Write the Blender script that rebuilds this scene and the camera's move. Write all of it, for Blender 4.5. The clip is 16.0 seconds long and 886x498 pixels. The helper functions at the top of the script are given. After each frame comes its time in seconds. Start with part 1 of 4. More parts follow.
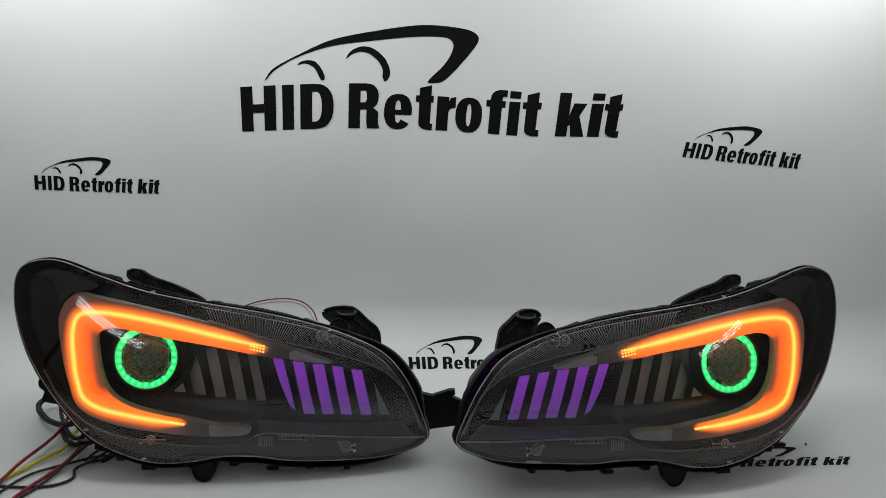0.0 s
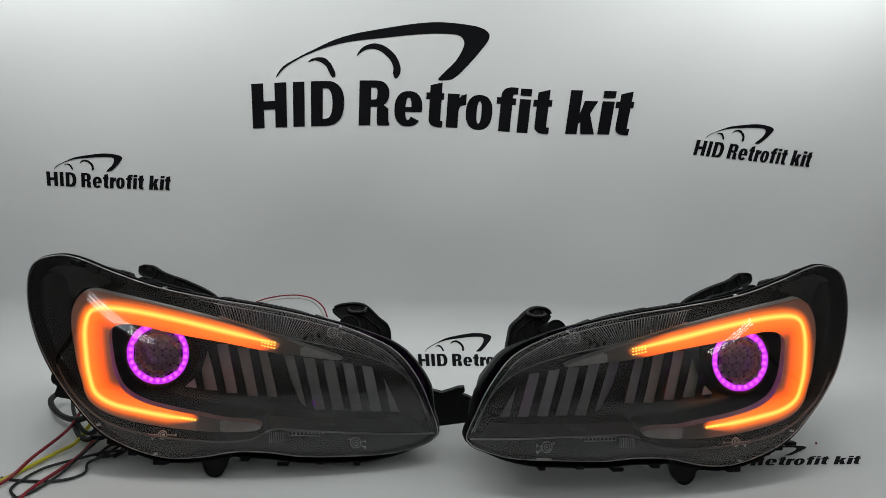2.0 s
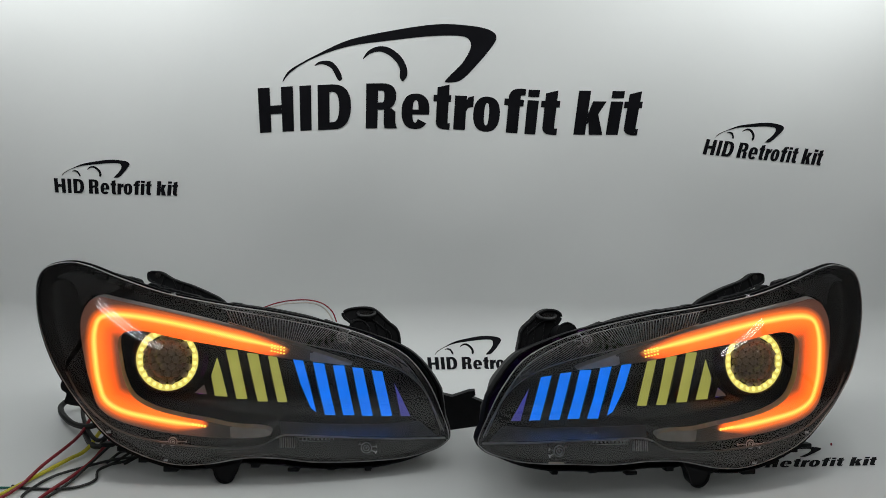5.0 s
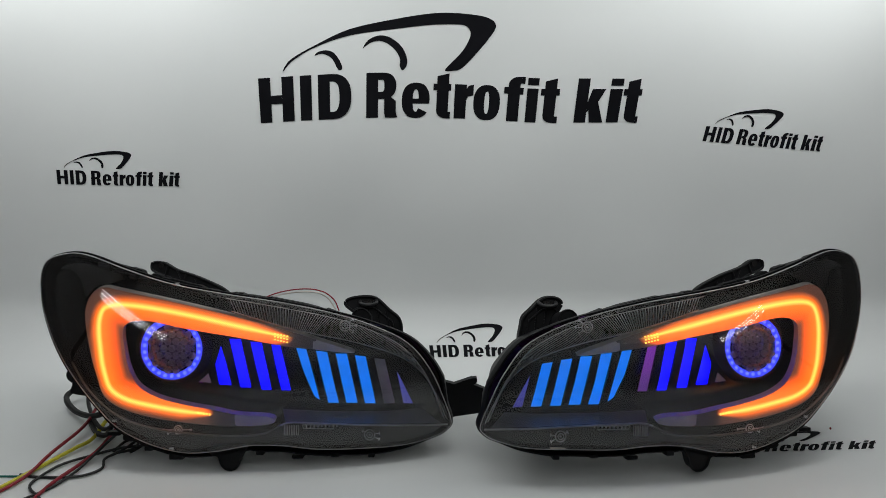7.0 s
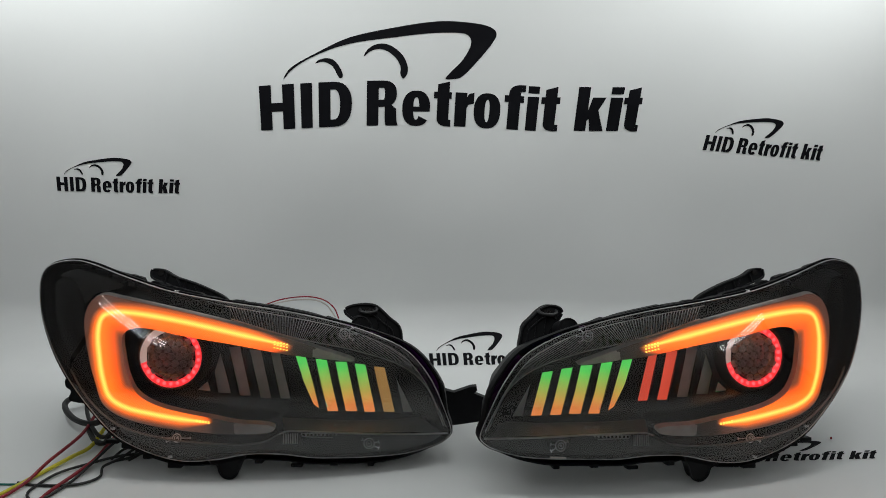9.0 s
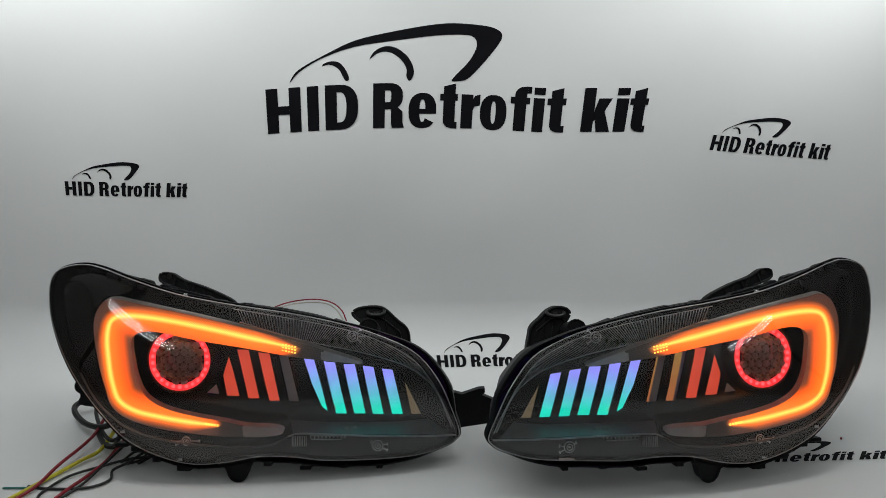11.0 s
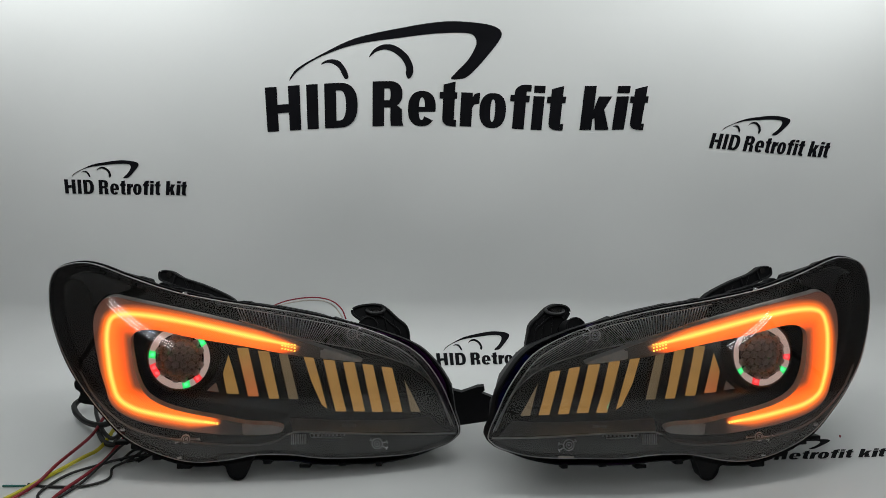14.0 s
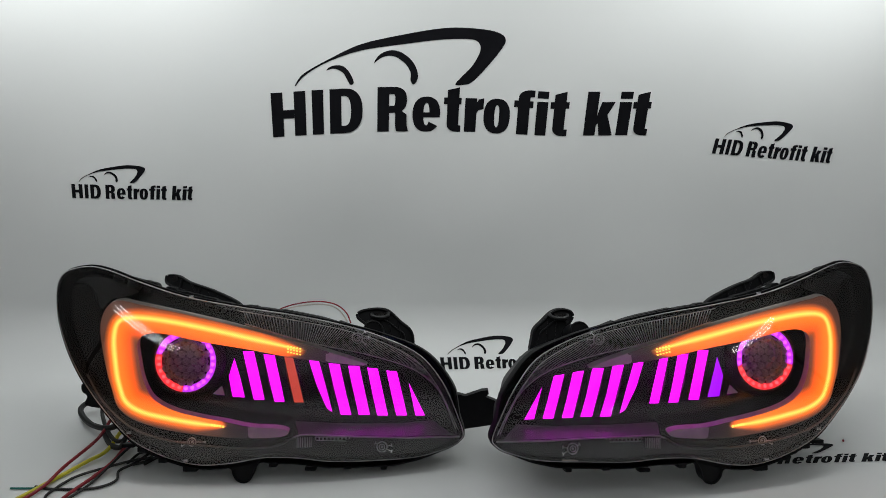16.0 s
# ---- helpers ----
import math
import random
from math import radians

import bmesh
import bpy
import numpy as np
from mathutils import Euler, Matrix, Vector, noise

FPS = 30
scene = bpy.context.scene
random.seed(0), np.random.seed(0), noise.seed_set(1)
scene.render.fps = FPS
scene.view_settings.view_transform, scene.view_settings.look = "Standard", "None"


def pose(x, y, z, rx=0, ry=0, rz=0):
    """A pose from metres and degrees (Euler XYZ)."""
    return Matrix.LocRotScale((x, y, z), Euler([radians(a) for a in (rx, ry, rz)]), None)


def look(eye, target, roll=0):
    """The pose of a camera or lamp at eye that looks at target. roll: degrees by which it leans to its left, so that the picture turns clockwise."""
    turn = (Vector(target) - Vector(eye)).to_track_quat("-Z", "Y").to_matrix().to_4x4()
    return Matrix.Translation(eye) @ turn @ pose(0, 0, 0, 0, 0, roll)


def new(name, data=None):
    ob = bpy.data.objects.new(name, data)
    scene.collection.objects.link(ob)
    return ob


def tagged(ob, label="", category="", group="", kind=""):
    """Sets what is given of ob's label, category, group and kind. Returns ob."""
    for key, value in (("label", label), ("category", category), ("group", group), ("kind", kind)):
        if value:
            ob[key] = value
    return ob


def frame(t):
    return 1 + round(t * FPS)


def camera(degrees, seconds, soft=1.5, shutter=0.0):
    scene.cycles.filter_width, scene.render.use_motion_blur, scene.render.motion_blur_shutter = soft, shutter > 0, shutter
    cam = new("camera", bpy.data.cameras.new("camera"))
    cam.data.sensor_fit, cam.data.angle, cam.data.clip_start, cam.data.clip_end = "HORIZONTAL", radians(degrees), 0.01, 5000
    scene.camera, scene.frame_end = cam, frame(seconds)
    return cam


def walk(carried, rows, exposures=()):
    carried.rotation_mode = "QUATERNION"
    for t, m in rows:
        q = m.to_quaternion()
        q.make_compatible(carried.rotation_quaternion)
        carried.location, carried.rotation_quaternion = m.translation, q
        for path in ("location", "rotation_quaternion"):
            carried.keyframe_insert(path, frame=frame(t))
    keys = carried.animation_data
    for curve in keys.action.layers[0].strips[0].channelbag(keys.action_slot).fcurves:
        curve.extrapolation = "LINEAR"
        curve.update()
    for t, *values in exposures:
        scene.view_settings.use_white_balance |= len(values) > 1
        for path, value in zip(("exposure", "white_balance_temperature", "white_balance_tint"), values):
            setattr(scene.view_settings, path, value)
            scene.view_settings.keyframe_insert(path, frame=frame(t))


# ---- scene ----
from mathutils import geometry

# ---------------------------------------------------------------- camera
cam = camera(61.992, 16.0, soft=0.65)
walk(cam, [
    (0, pose(0.0099, -0.8801, 0.6493, 70.933, -1.108, -0.76)),
    (0.5, pose(0.0091, -0.8797, 0.6468, 70.849, -1.055, -0.628)),
    (1, pose(0.0078, -0.8804, 0.6485, 70.767, -1.141, -0.662)),
    (1.5, pose(0.0081, -0.8818, 0.6493, 70.689, -1.086, -0.36)),
    (2, pose(0.004, -0.881, 0.6494, 70.713, -1.137, -0.217)),
    (2.5, pose(0.0021, -0.8786, 0.6496, 70.773, -1.139, -0.198)),
    (3, pose(0.0016, -0.8753, 0.6517, 70.782, -0.999, -0.224)),
    (3.5, pose(0.0014, -0.8746, 0.6481, 71.006, -0.963, -0.131)),
    (4, pose(-0.0011, -0.8722, 0.6475, 70.965, -0.868, -0.047)),
    (6.5, pose(0.0018, -0.8798, 0.6524, 70.248, 0.133, 0.033)),
    (7, pose(0, -0.8807, 0.6502, 70, -0, 0)),
    (7.5, pose(-0.0015, -0.8802, 0.6517, 70.206, -0.26, -0.11)),
    (8, pose(0.0005, -0.8802, 0.6515, 70.536, -0.475, -0.061)),
    (8.5, pose(-0.0007, -0.879, 0.651, 70.524, -0.498, -0.056)),
    (9, pose(-0.0018, -0.8788, 0.6518, 70.519, -0.186, -0.015)),
    (11.5, pose(-0.004, -0.8795, 0.6524, 70.679, 0.333, 0.316)),
    (12, pose(-0.0033, -0.8791, 0.6537, 70.598, 0.383, 0.358)),
    (12.5, pose(-0.0039, -0.8786, 0.6519, 70.576, 0.328, 0.488)),
    (13, pose(-0.0051, -0.8808, 0.6537, 70.578, 0.286, 0.427)),
    (13.5, pose(-0.0052, -0.8803, 0.6523, 70.625, 0.257, 0.34)),
    (14, pose(-0.0034, -0.8796, 0.6528, 70.489, 0.302, 0.274)),
    (14.5, pose(-0.0029, -0.881, 0.654, 70.474, 0.293, 0.322)),
    (15, pose(-0.0042, -0.8832, 0.652, 70.636, 0.134, 0.358)),
    (15.5, pose(-0.0025, -0.8852, 0.6549, 70.67, 0.219, 0.506)),
    (16, pose(-0.0062, -0.8867, 0.6542, 70.891, 0.319, 0.481)),
])

# ---------------------------------------------------------------- light
world = bpy.data.worlds.new("world")
scene.world = world
world.use_nodes = True
world.node_tree.nodes["Background"].inputs[0].default_value = (0.55, 0.6, 0.66, 1)
world.node_tree.nodes["Background"].inputs[1].default_value = 0.25
scene.view_settings.exposure = 0.08


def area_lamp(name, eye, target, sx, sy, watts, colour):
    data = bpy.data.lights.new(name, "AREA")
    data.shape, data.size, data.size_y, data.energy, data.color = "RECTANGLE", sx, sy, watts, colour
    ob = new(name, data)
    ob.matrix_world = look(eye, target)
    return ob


# added unseen fill lamps: three by the backdrop's top, one over its front
COOL = (0.96, 1.0, 0.985)
area_lamp("unseen_fill", (-0.68, 0.13, 0.96), (-0.6, 0.4, 0.8), 0.5, 0.16, 3.3, COOL)
area_lamp("unseen_fill", (0.68, 0.13, 0.96), (0.6, 0.4, 0.82), 0.5, 0.16, 3.2, COOL)
area_lamp("unseen_fill", (0.0, -0.02, 1.05), (0.0, 0.4, 0.62), 0.9, 0.14, 2.1, COOL)
area_lamp("unseen_fill", (0.0, -0.6, 1.9), (0.0, -0.5, 0.0), 1.6, 0.6, 1.2, COOL)
# unseen lamp added to brighten the white ceiling behind the camera for lens reflections
area_lamp("ceiling_fill", (0.5, -1.7, 1.5), (0.5, -1.7, 2.3), 3.2, 2.0, 14.5, COOL)


# ---------------------------------------------------------------- materials
def material(name, colour=(0.5, 0.5, 0.5), rough=0.5, metal=0.0, vary=0.15, scale=60, bump=0.0, bump_scale=300, coat=0.0, spec=0.5, transmission=0.0):
    m = bpy.data.materials.new(name)
    m.use_nodes = True
    n, l = m.node_tree.nodes, m.node_tree.links
    b = n["Principled BSDF"]
    b.inputs["Roughness"].default_value, b.inputs["Metallic"].default_value = rough, metal
    b.inputs["Coat Weight"].default_value, b.inputs["Specular IOR Level"].default_value = coat, spec
    b.inputs["Transmission Weight"].default_value = transmission
    tc = n.new("ShaderNodeTexCoord")
    noi = n.new("ShaderNodeTexNoise")
    noi.inputs["Scale"].default_value, noi.inputs["Detail"].default_value = scale, 6
    l.new(tc.outputs["Object"], noi.inputs["Vector"])
    ramp = n.new("ShaderNodeValToRGB")
    ramp.color_ramp.elements[0].position, ramp.color_ramp.elements[1].position = 0.3, 0.7
    ramp.color_ramp.elements[0].color = (*[c * (1 - vary) for c in colour], 1)
    ramp.color_ramp.elements[1].color = (*[min(1, c * (1 + vary)) for c in colour], 1)
    l.new(noi.outputs["Fac"], ramp.inputs["Fac"])
    l.new(ramp.outputs["Color"], b.inputs["Base Color"])
    mr = n.new("ShaderNodeMapRange")
    mr.inputs["To Min"].default_value, mr.inputs["To Max"].default_value = rough * 0.85, min(1, rough * 1.2)
    l.new(noi.outputs["Fac"], mr.inputs["Value"])
    l.new(mr.outputs["Result"], b.inputs["Roughness"])
    if bump:
        fine = n.new("ShaderNodeTexNoise")
        fine.inputs["Scale"].default_value, fine.inputs["Detail"].default_value = bump_scale, 4
        l.new(tc.outputs["Object"], fine.inputs["Vector"])
        bp = n.new("ShaderNodeBump")
        bp.inputs["Strength"].default_value, bp.inputs["Distance"].default_value = bump, 0.001
        l.new(fine.outputs["Fac"], bp.inputs["Height"])
        l.new(bp.outputs["Normal"], b.inputs["Normal"])
    return m


def clear_plastic(name, rough, tint=(1, 1, 1), ior=1.5, haze=0.0):
    m = bpy.data.materials.new(name)
    m.use_nodes = True
    n, l = m.node_tree.nodes, m.node_tree.links
    n.remove(n["Principled BSDF"])
    fres, mix = n.new("ShaderNodeFresnel"), n.new("ShaderNodeMixShader")
    see, gloss = n.new("ShaderNodeBsdfTransparent"), n.new("ShaderNodeBsdfGlossy")
    fres.inputs["IOR"].default_value = ior
    see.inputs["Color"].default_value = (*tint, 1)
    gloss.inputs["Roughness"].default_value = rough
    l.new(fres.outputs[0], mix.inputs[0])
    l.new(see.outputs[0], mix.inputs[1])
    l.new(gloss.outputs[0], mix.inputs[2])
    if haze:
        dull, cloudy = n.new("ShaderNodeBsdfDiffuse"), n.new("ShaderNodeMixShader")
        dull.inputs["Color"].default_value = (0.7, 0.7, 0.7, 1)
        cloudy.inputs[0].default_value = haze
        l.new(see.outputs[0], cloudy.inputs[1])
        l.new(dull.outputs[0], cloudy.inputs[2])
        l.new(cloudy.outputs[0], mix.inputs[1])
    l.new(mix.outputs[0], n["Material Output"].inputs["Surface"])
    return m


def glow(name, low, high=None, strength=1.0, body=(0.12, 0.12, 0.12)):
    """A frosted face lit from inside; low and high: its colour at the two ends of its length."""
    m = bpy.data.materials.new(name)
    m.use_nodes = True
    n, l = m.node_tree.nodes, m.node_tree.links
    b = n["Principled BSDF"]
    b.inputs["Base Color"].default_value, b.inputs["Roughness"].default_value = (*body, 1), 0.45
    uv, sep, ramp = n.new("ShaderNodeUVMap"), n.new("ShaderNodeSeparateXYZ"), n.new("ShaderNodeValToRGB")
    l.new(uv.outputs[0], sep.inputs[0])
    l.new(sep.outputs["Y"], ramp.inputs["Fac"])
    ramp.color_ramp.elements[0].position, ramp.color_ramp.elements[1].position = 0.15, 0.85
    ramp.color_ramp.elements[0].color, ramp.color_ramp.elements[1].color = (*low, 1), (*(high or low), 1)
    tc, noi, mr = n.new("ShaderNodeTexCoord"), n.new("ShaderNodeTexNoise"), n.new("ShaderNodeMapRange")
    noi.inputs["Scale"].default_value = 45
    l.new(tc.outputs["Object"], noi.inputs["Vector"])
    l.new(noi.outputs["Fac"], mr.inputs["Value"])
    mr.inputs["To Min"].default_value, mr.inputs["To Max"].default_value = strength * 0.75, strength * 1.25
    l.new(ramp.outputs["Color"], b.inputs["Emission Color"])
    l.new(mr.outputs["Result"], b.inputs["Emission Strength"])
    return m


def guide_material():
    """Orange light guide: bright core along the LED line, deep orange to the frosted inner edge, fine prism lines."""
    m = bpy.data.materials.new("orange_light_guide")
    m.use_nodes = True
    n, l = m.node_tree.nodes, m.node_tree.links
    b = n["Principled BSDF"]
    b.inputs["Base Color"].default_value, b.inputs["Roughness"].default_value = (0.2, 0.18, 0.17, 1), 0.35
    uv, sep, ramp = n.new("ShaderNodeUVMap"), n.new("ShaderNodeSeparateXYZ"), n.new("ShaderNodeValToRGB")
    l.new(uv.outputs[0], sep.inputs[0])
    l.new(sep.outputs["X"], ramp.inputs["Fac"])
    stops = ((0.0, (0.06, 0.022, 0.015)), (0.1, (0.55, 0.09, 0.015)), (0.2, (1.3, 0.24, 0.015)), (0.32, (1.9, 1.0, 0.16)), (0.43, (1.4, 0.26, 0.015)), (0.75, (1.3, 0.13, 0.006)), (0.9, (0.6, 0.08, 0.013)), (1.0, (0.12, 0.04, 0.025)))
    el = ramp.color_ramp.elements
    while len(el) < len(stops):
        el.new(0.5)
    for e, (p, c) in zip(el, stops):
        e.position, e.color = p, (*c, 1)
    tc, wave, mr = n.new("ShaderNodeTexCoord"), n.new("ShaderNodeTexWave"), n.new("ShaderNodeMapRange")
    wave.wave_type, wave.bands_direction = "BANDS", "DIAGONAL"
    wave.inputs["Scale"].default_value, wave.inputs["Distortion"].default_value = 190, 0.6
    l.new(tc.outputs["Object"], wave.inputs["Vector"])
    l.new(wave.outputs["Fac"], mr.inputs["Value"])
    mr.inputs["To Min"].default_value, mr.inputs["To Max"].default_value = 0.82, 1.1
    fade = n.new("ShaderNodeMapRange")
    fade.inputs["From Min"].default_value, fade.inputs["From Max"].default_value = -0.012, 0.03
    l.new(sep.outputs["Y"], fade.inputs["Value"])
    fade2 = n.new("ShaderNodeMapRange")
    fade2.inputs["From Min"].default_value, fade2.inputs["From Max"].default_value = 1.01, 0.985
    l.new(sep.outputs["Y"], fade2.inputs["Value"])
    m1, m2 = n.new("ShaderNodeMath"), n.new("ShaderNodeMath")
    m1.operation = m2.operation = "MULTIPLY"
    l.new(fade.outputs[0], m1.inputs[0])
    l.new(fade2.outputs[0], m1.inputs[1])
    l.new(m1.outputs[0], m2.inputs[0])
    l.new(mr.outputs["Result"], m2.inputs[1])
    l.new(ramp.outputs["Color"], b.inputs["Emission Color"])
    l.new(m2.outputs[0], b.inputs["Emission Strength"])
    return m


VINYL = material("white_vinyl", (0.74, 0.75, 0.75), 0.42, vary=0.02, scale=3, bump=0.05, bump_scale=6, spec=0.25)
PRINT = material("black_print", (0.006, 0.006, 0.008), 0.6, vary=0.2, scale=20, spec=0.08)
PAINT = material("pale_wall_paint", (0.6, 0.6, 0.6), 0.8, vary=0.08, scale=4, bump=0.1, bump_scale=80)
WOOD = material("table_laminate", (0.35, 0.3, 0.26), 0.4, vary=0.2, scale=9)
SHELL = material("black_moulded_plastic", (0.004, 0.004, 0.005), 0.45, vary=0.3, scale=50, bump=0.1, bump_scale=220, spec=0.14)
GLOSS = material("black_gloss_bezel", (0.011, 0.010, 0.010), 0.22, vary=0.25, scale=30, bump=0.03, bump_scale=120)
SATIN = material("dark_grey_satin_trim", (0.014, 0.014, 0.015), 0.45, vary=0.3, scale=40, bump=0.05, bump_scale=400)
RIBBED = material("grey_ribbed_plastic", (0.6, 0.6, 0.61), 0.3, vary=0.2, scale=40)
FROST = material("frosted_grey_plastic", (0.8, 0.77, 0.75), 0.4, vary=0.12, scale=50, bump=0.1, bump_scale=500)
CHROME = material("bright_metal", (0.75, 0.75, 0.76), 0.18, metal=1.0, vary=0.1)
LENS = clear_plastic("clear_lens", 0.012, (0.97, 0.97, 0.97), 1.78)
GLASS = clear_plastic("projector_glass", 0.01, (0.85, 0.85, 0.87), 1.7, 0.3)
EDGE = material("lens_edge_plastic", (0.55, 0.55, 0.56), 0.4, vary=0.2)
# pale uneven colour that paints the highlight along the cover's edge
RIMLINE = material("lens_rim_highlight", (0.5, 0.5, 0.51), 0.25, vary=0.5, scale=25)
LIP = material("grey_lip_plastic", (0.13, 0.13, 0.135), 0.35, vary=0.2)
GUIDE = guide_material()
CABLES = {
    "red": material("red_cable_sleeve", (0.28, 0.012, 0.025), 0.45, vary=0.15),
    "yellow": material("yellow_cable_sleeve", (0.62, 0.55, 0.03), 0.45, vary=0.15),
    "black": material("black_cable_sleeve", (0.012, 0.012, 0.012), 0.5, vary=0.2),
    "white": material("white_cable_sleeve", (0.6, 0.55, 0.5), 0.5, vary=0.1),
    "teal": material("teal_cable_sleeve", (0.02, 0.17, 0.15), 0.5, vary=0.1),
}

GREEN, VIOLET, MAGENTA, PINK = (0.0, 0.62, 0.1), (0.36, 0.0, 0.9), (0.95, 0.0, 0.95), (0.66, 0.36, 0.66)
CYAN, YELLOW, BLUE, AZURE = (0.12, 0.65, 0.85), (0.55, 0.52, 0.1), (0.0, 0.0, 1.0), (0.0, 0.2, 1.0)
RED, TAN, ORANGE, TEAL = (1.0, 0.03, 0.03), (0.5, 0.27, 0.07), (0.75, 0.22, 0.05), (0.0, 0.7, 0.5)
# the faces of a light bar, by letter: colour at the foot, colour at the head, strength
FACES = (
    ("o", None, None, 0), ("g", GREEN, GREEN, 1.1), ("v", VIOLET, VIOLET, 1.3), ("V", CYAN, VIOLET, 1.1),
    ("m", MAGENTA, MAGENTA, 1.8), ("p", (0.6, 0.0, 1.0), PINK, 1.1), ("y", (0.5, 0.5, 0.1), (0.5, 0.5, 0.1), 0.6), ("Y", (0.75, 0.2, 0.95), YELLOW, 0.9),
    ("b", BLUE, BLUE, 2.0), ("a", AZURE, AZURE, 0.8), ("A", (0.05, 0.05, 0.26), (0.06, 0.07, 0.42), 0.7), ("d", (0.09, 0.03, 0.19), (0.17, 0.02, 0.34), 0.9),
    ("r", (0.8, 0.08, 0.04), (0.8, 0.08, 0.04), 0.7), ("G", ORANGE, (0.08, 0.62, 0.1), 0.9), ("t", TEAL, (0.3, 0.3, 1.0), 1.0), ("n", TAN, TAN, 0.5),
    ("q", (0.0, 0.17, 0.035), (0.0, 0.2, 0.04), 0.8), ("k", (0.3, 0.22, 0.12), (0.34, 0.24, 0.12), 0.32), ("e", (0.66, 0.2, 0.06), TAN, 0.5), ("h", (0.3, 0.33, 0.07), TAN, 0.5),
)
# o is a segment switched off; its dim glow stands in for scattered light
RING = (("o", (0.62, 0.5, 0.45), 0.49), ("g", (0.0, 0.8, 0.16), 1.0), ("m", (0.62, 0.02, 0.92), 1.0),
        ("y", (0.85, 0.75, 0.15), 0.9), ("b", (0.02, 0.05, 1.0), 1.1), ("a", (0.0, 0.3, 1.0), 1.05), ("r", (1.0, 0.02, 0.03), 1.0))
AMBER = glow("amber_diode", (1.0, 0.62, 0.08), None, 1.6, (0.5, 0.4, 0.3))
DIODE = glow("white_diode", (1.0, 1.0, 1.0), None, 9.0, (0.8, 0.8, 0.8))
OFF = material("frosted_white_bar", (0.54, 0.54, 0.54), 0.4, vary=0.08, scale=60)
BAR_MATERIALS = {code: OFF if not low else glow("lit_bar_" + code.replace("V", "vc").replace("Y", "yv").replace("A", "ad").replace("G", "go"), low, high, power) for code, low, high, power in FACES}
RING_MATERIALS = [glow("ring_" + code, c, c, p * (0.95 if code != "o" else 0.8), (0.8, 0.72, 0.69) if code == "o" else (0.3, 0.28, 0.28)) for code, c, p in RING]
DOT_MATERIALS = [glow("ring_led_" + code, tuple(min(1, x + 0.05) for x in c) if code != "o" else c, None, p * (2.0 if code != "o" else 0.8), (0.8, 0.72, 0.69) if code == "o" else (0.3, 0.28, 0.28)) for code, c, p in RING]


# ---------------------------------------------------------------- mesh helpers
def part(name, bm, mat, parent=None, label="", smooth_faces=True):
    bmesh.ops.recalc_face_normals(bm, faces=bm.faces)
    me = bpy.data.meshes.new(name)
    if smooth_faces:
        for f in bm.faces:
            f.smooth = True
        for e in bm.edges:
            if len(e.link_faces) == 2 and e.calc_face_angle(0) > 0.6:
                e.smooth = False
    bm.to_mesh(me)
    bm.free()
    for one in (mat if isinstance(mat, (list, tuple)) else [mat]):
        me.materials.append(one)
    ob = new(name, me)
    if parent:
        ob.parent = parent
    if label:
        tagged(ob, label)
    return ob


def spline(pts, n=8, closed=False):
    """Catmull-Rom through the points."""
    pts = [Vector(p) for p in pts]
    k, out = len(pts), []
    for i in range(k if closed else k - 1):
        if closed:
            a, b, c, d = (pts[(i + j) % k] for j in (-1, 0, 1, 2))
        else:
            b, c = pts[i], pts[i + 1]
            a = pts[i - 1] if i else b * 2 - c
            d = pts[i + 2] if i + 2 < k else c * 2 - b
        for j in range(n):
            t = j / n
            out.append(0.5 * (2 * b + (c - a) * t + (2 * a - 5 * b + 4 * c - d) * t * t + (3 * b - a - 3 * c + d) * t ** 3))
    if not closed:
        out.append(pts[-1])
    return out


def tube(bm, path, r, sides=8, ends=True):
    path = [Vector(p) for p in path]
    ring0, up = None, Vector((0, 0, 1))
    first = None
    for i, p in enumerate(path):
        d = (path[min(i + 1, len(path) - 1)] - path[max(i - 1, 0)]).normalized()
        side = d.cross(up)
        if side.length < 0.05:
            side = d.cross(Vector((1, 0, 0)))
        side.normalize()
        up = side.cross(d).normalized()
        rr = r[i] if isinstance(r, (list, tuple)) else r
        ring = [bm.verts.new(p + rr * (side * math.cos(a) + up * math.sin(a))) for a in (2 * math.pi * k / sides for k in range(sides))]
        if ring0:
            for k in range(sides):
                bm.faces.new((ring0[k], ring0[(k + 1) % sides], ring[(k + 1) % sides], ring[k]))
        else:
            first = ring
        ring0 = ring
    if ends:
        bm.faces.new(first)
        bm.faces.new(ring0[::-1])
    return bm


def box(bm, m, sx, sy, sz, bevel=0.0):
    made = bmesh.ops.create_cube(bm, size=1, matrix=m @ Matrix.Diagonal((sx, sy, sz, 1)))
    if bevel:
        es = {e for v in made["verts"] for e in v.link_edges}
        bmesh.ops.bevel(bm, geom=list(es), offset=bevel, segments=2, affect="EDGES", profile=0.5)
    return bm


def disc(bm, m, r, depth, sides=24, r2=None):
    bmesh.ops.create_cone(bm, cap_ends=True, segments=sides, radius1=r, radius2=r if r2 is None else r2, depth=depth, matrix=m)
    return bm


def inside(p, poly):
    hit, j = False, len(poly) - 1
    for i in range(len(poly)):
        a, b = poly[i], poly[j]
        if (a[1] > p[1]) != (b[1] > p[1]) and p[0] < (b[0] - a[0]) * (p[1] - a[1]) / (b[1] - a[1]) + a[0]:
            hit = not hit
        j = i
    return hit


def to_outline(p, arr):
    a, b = arr, np.roll(arr, -1, axis=0)
    d = b - a
    t = np.clip(((p - a) * d).sum(1) / np.maximum((d * d).sum(1), 1e-9), 0, 1)
    return float(np.sqrt((((a + d * t[:, None]) - p) ** 2).sum(1).min()))


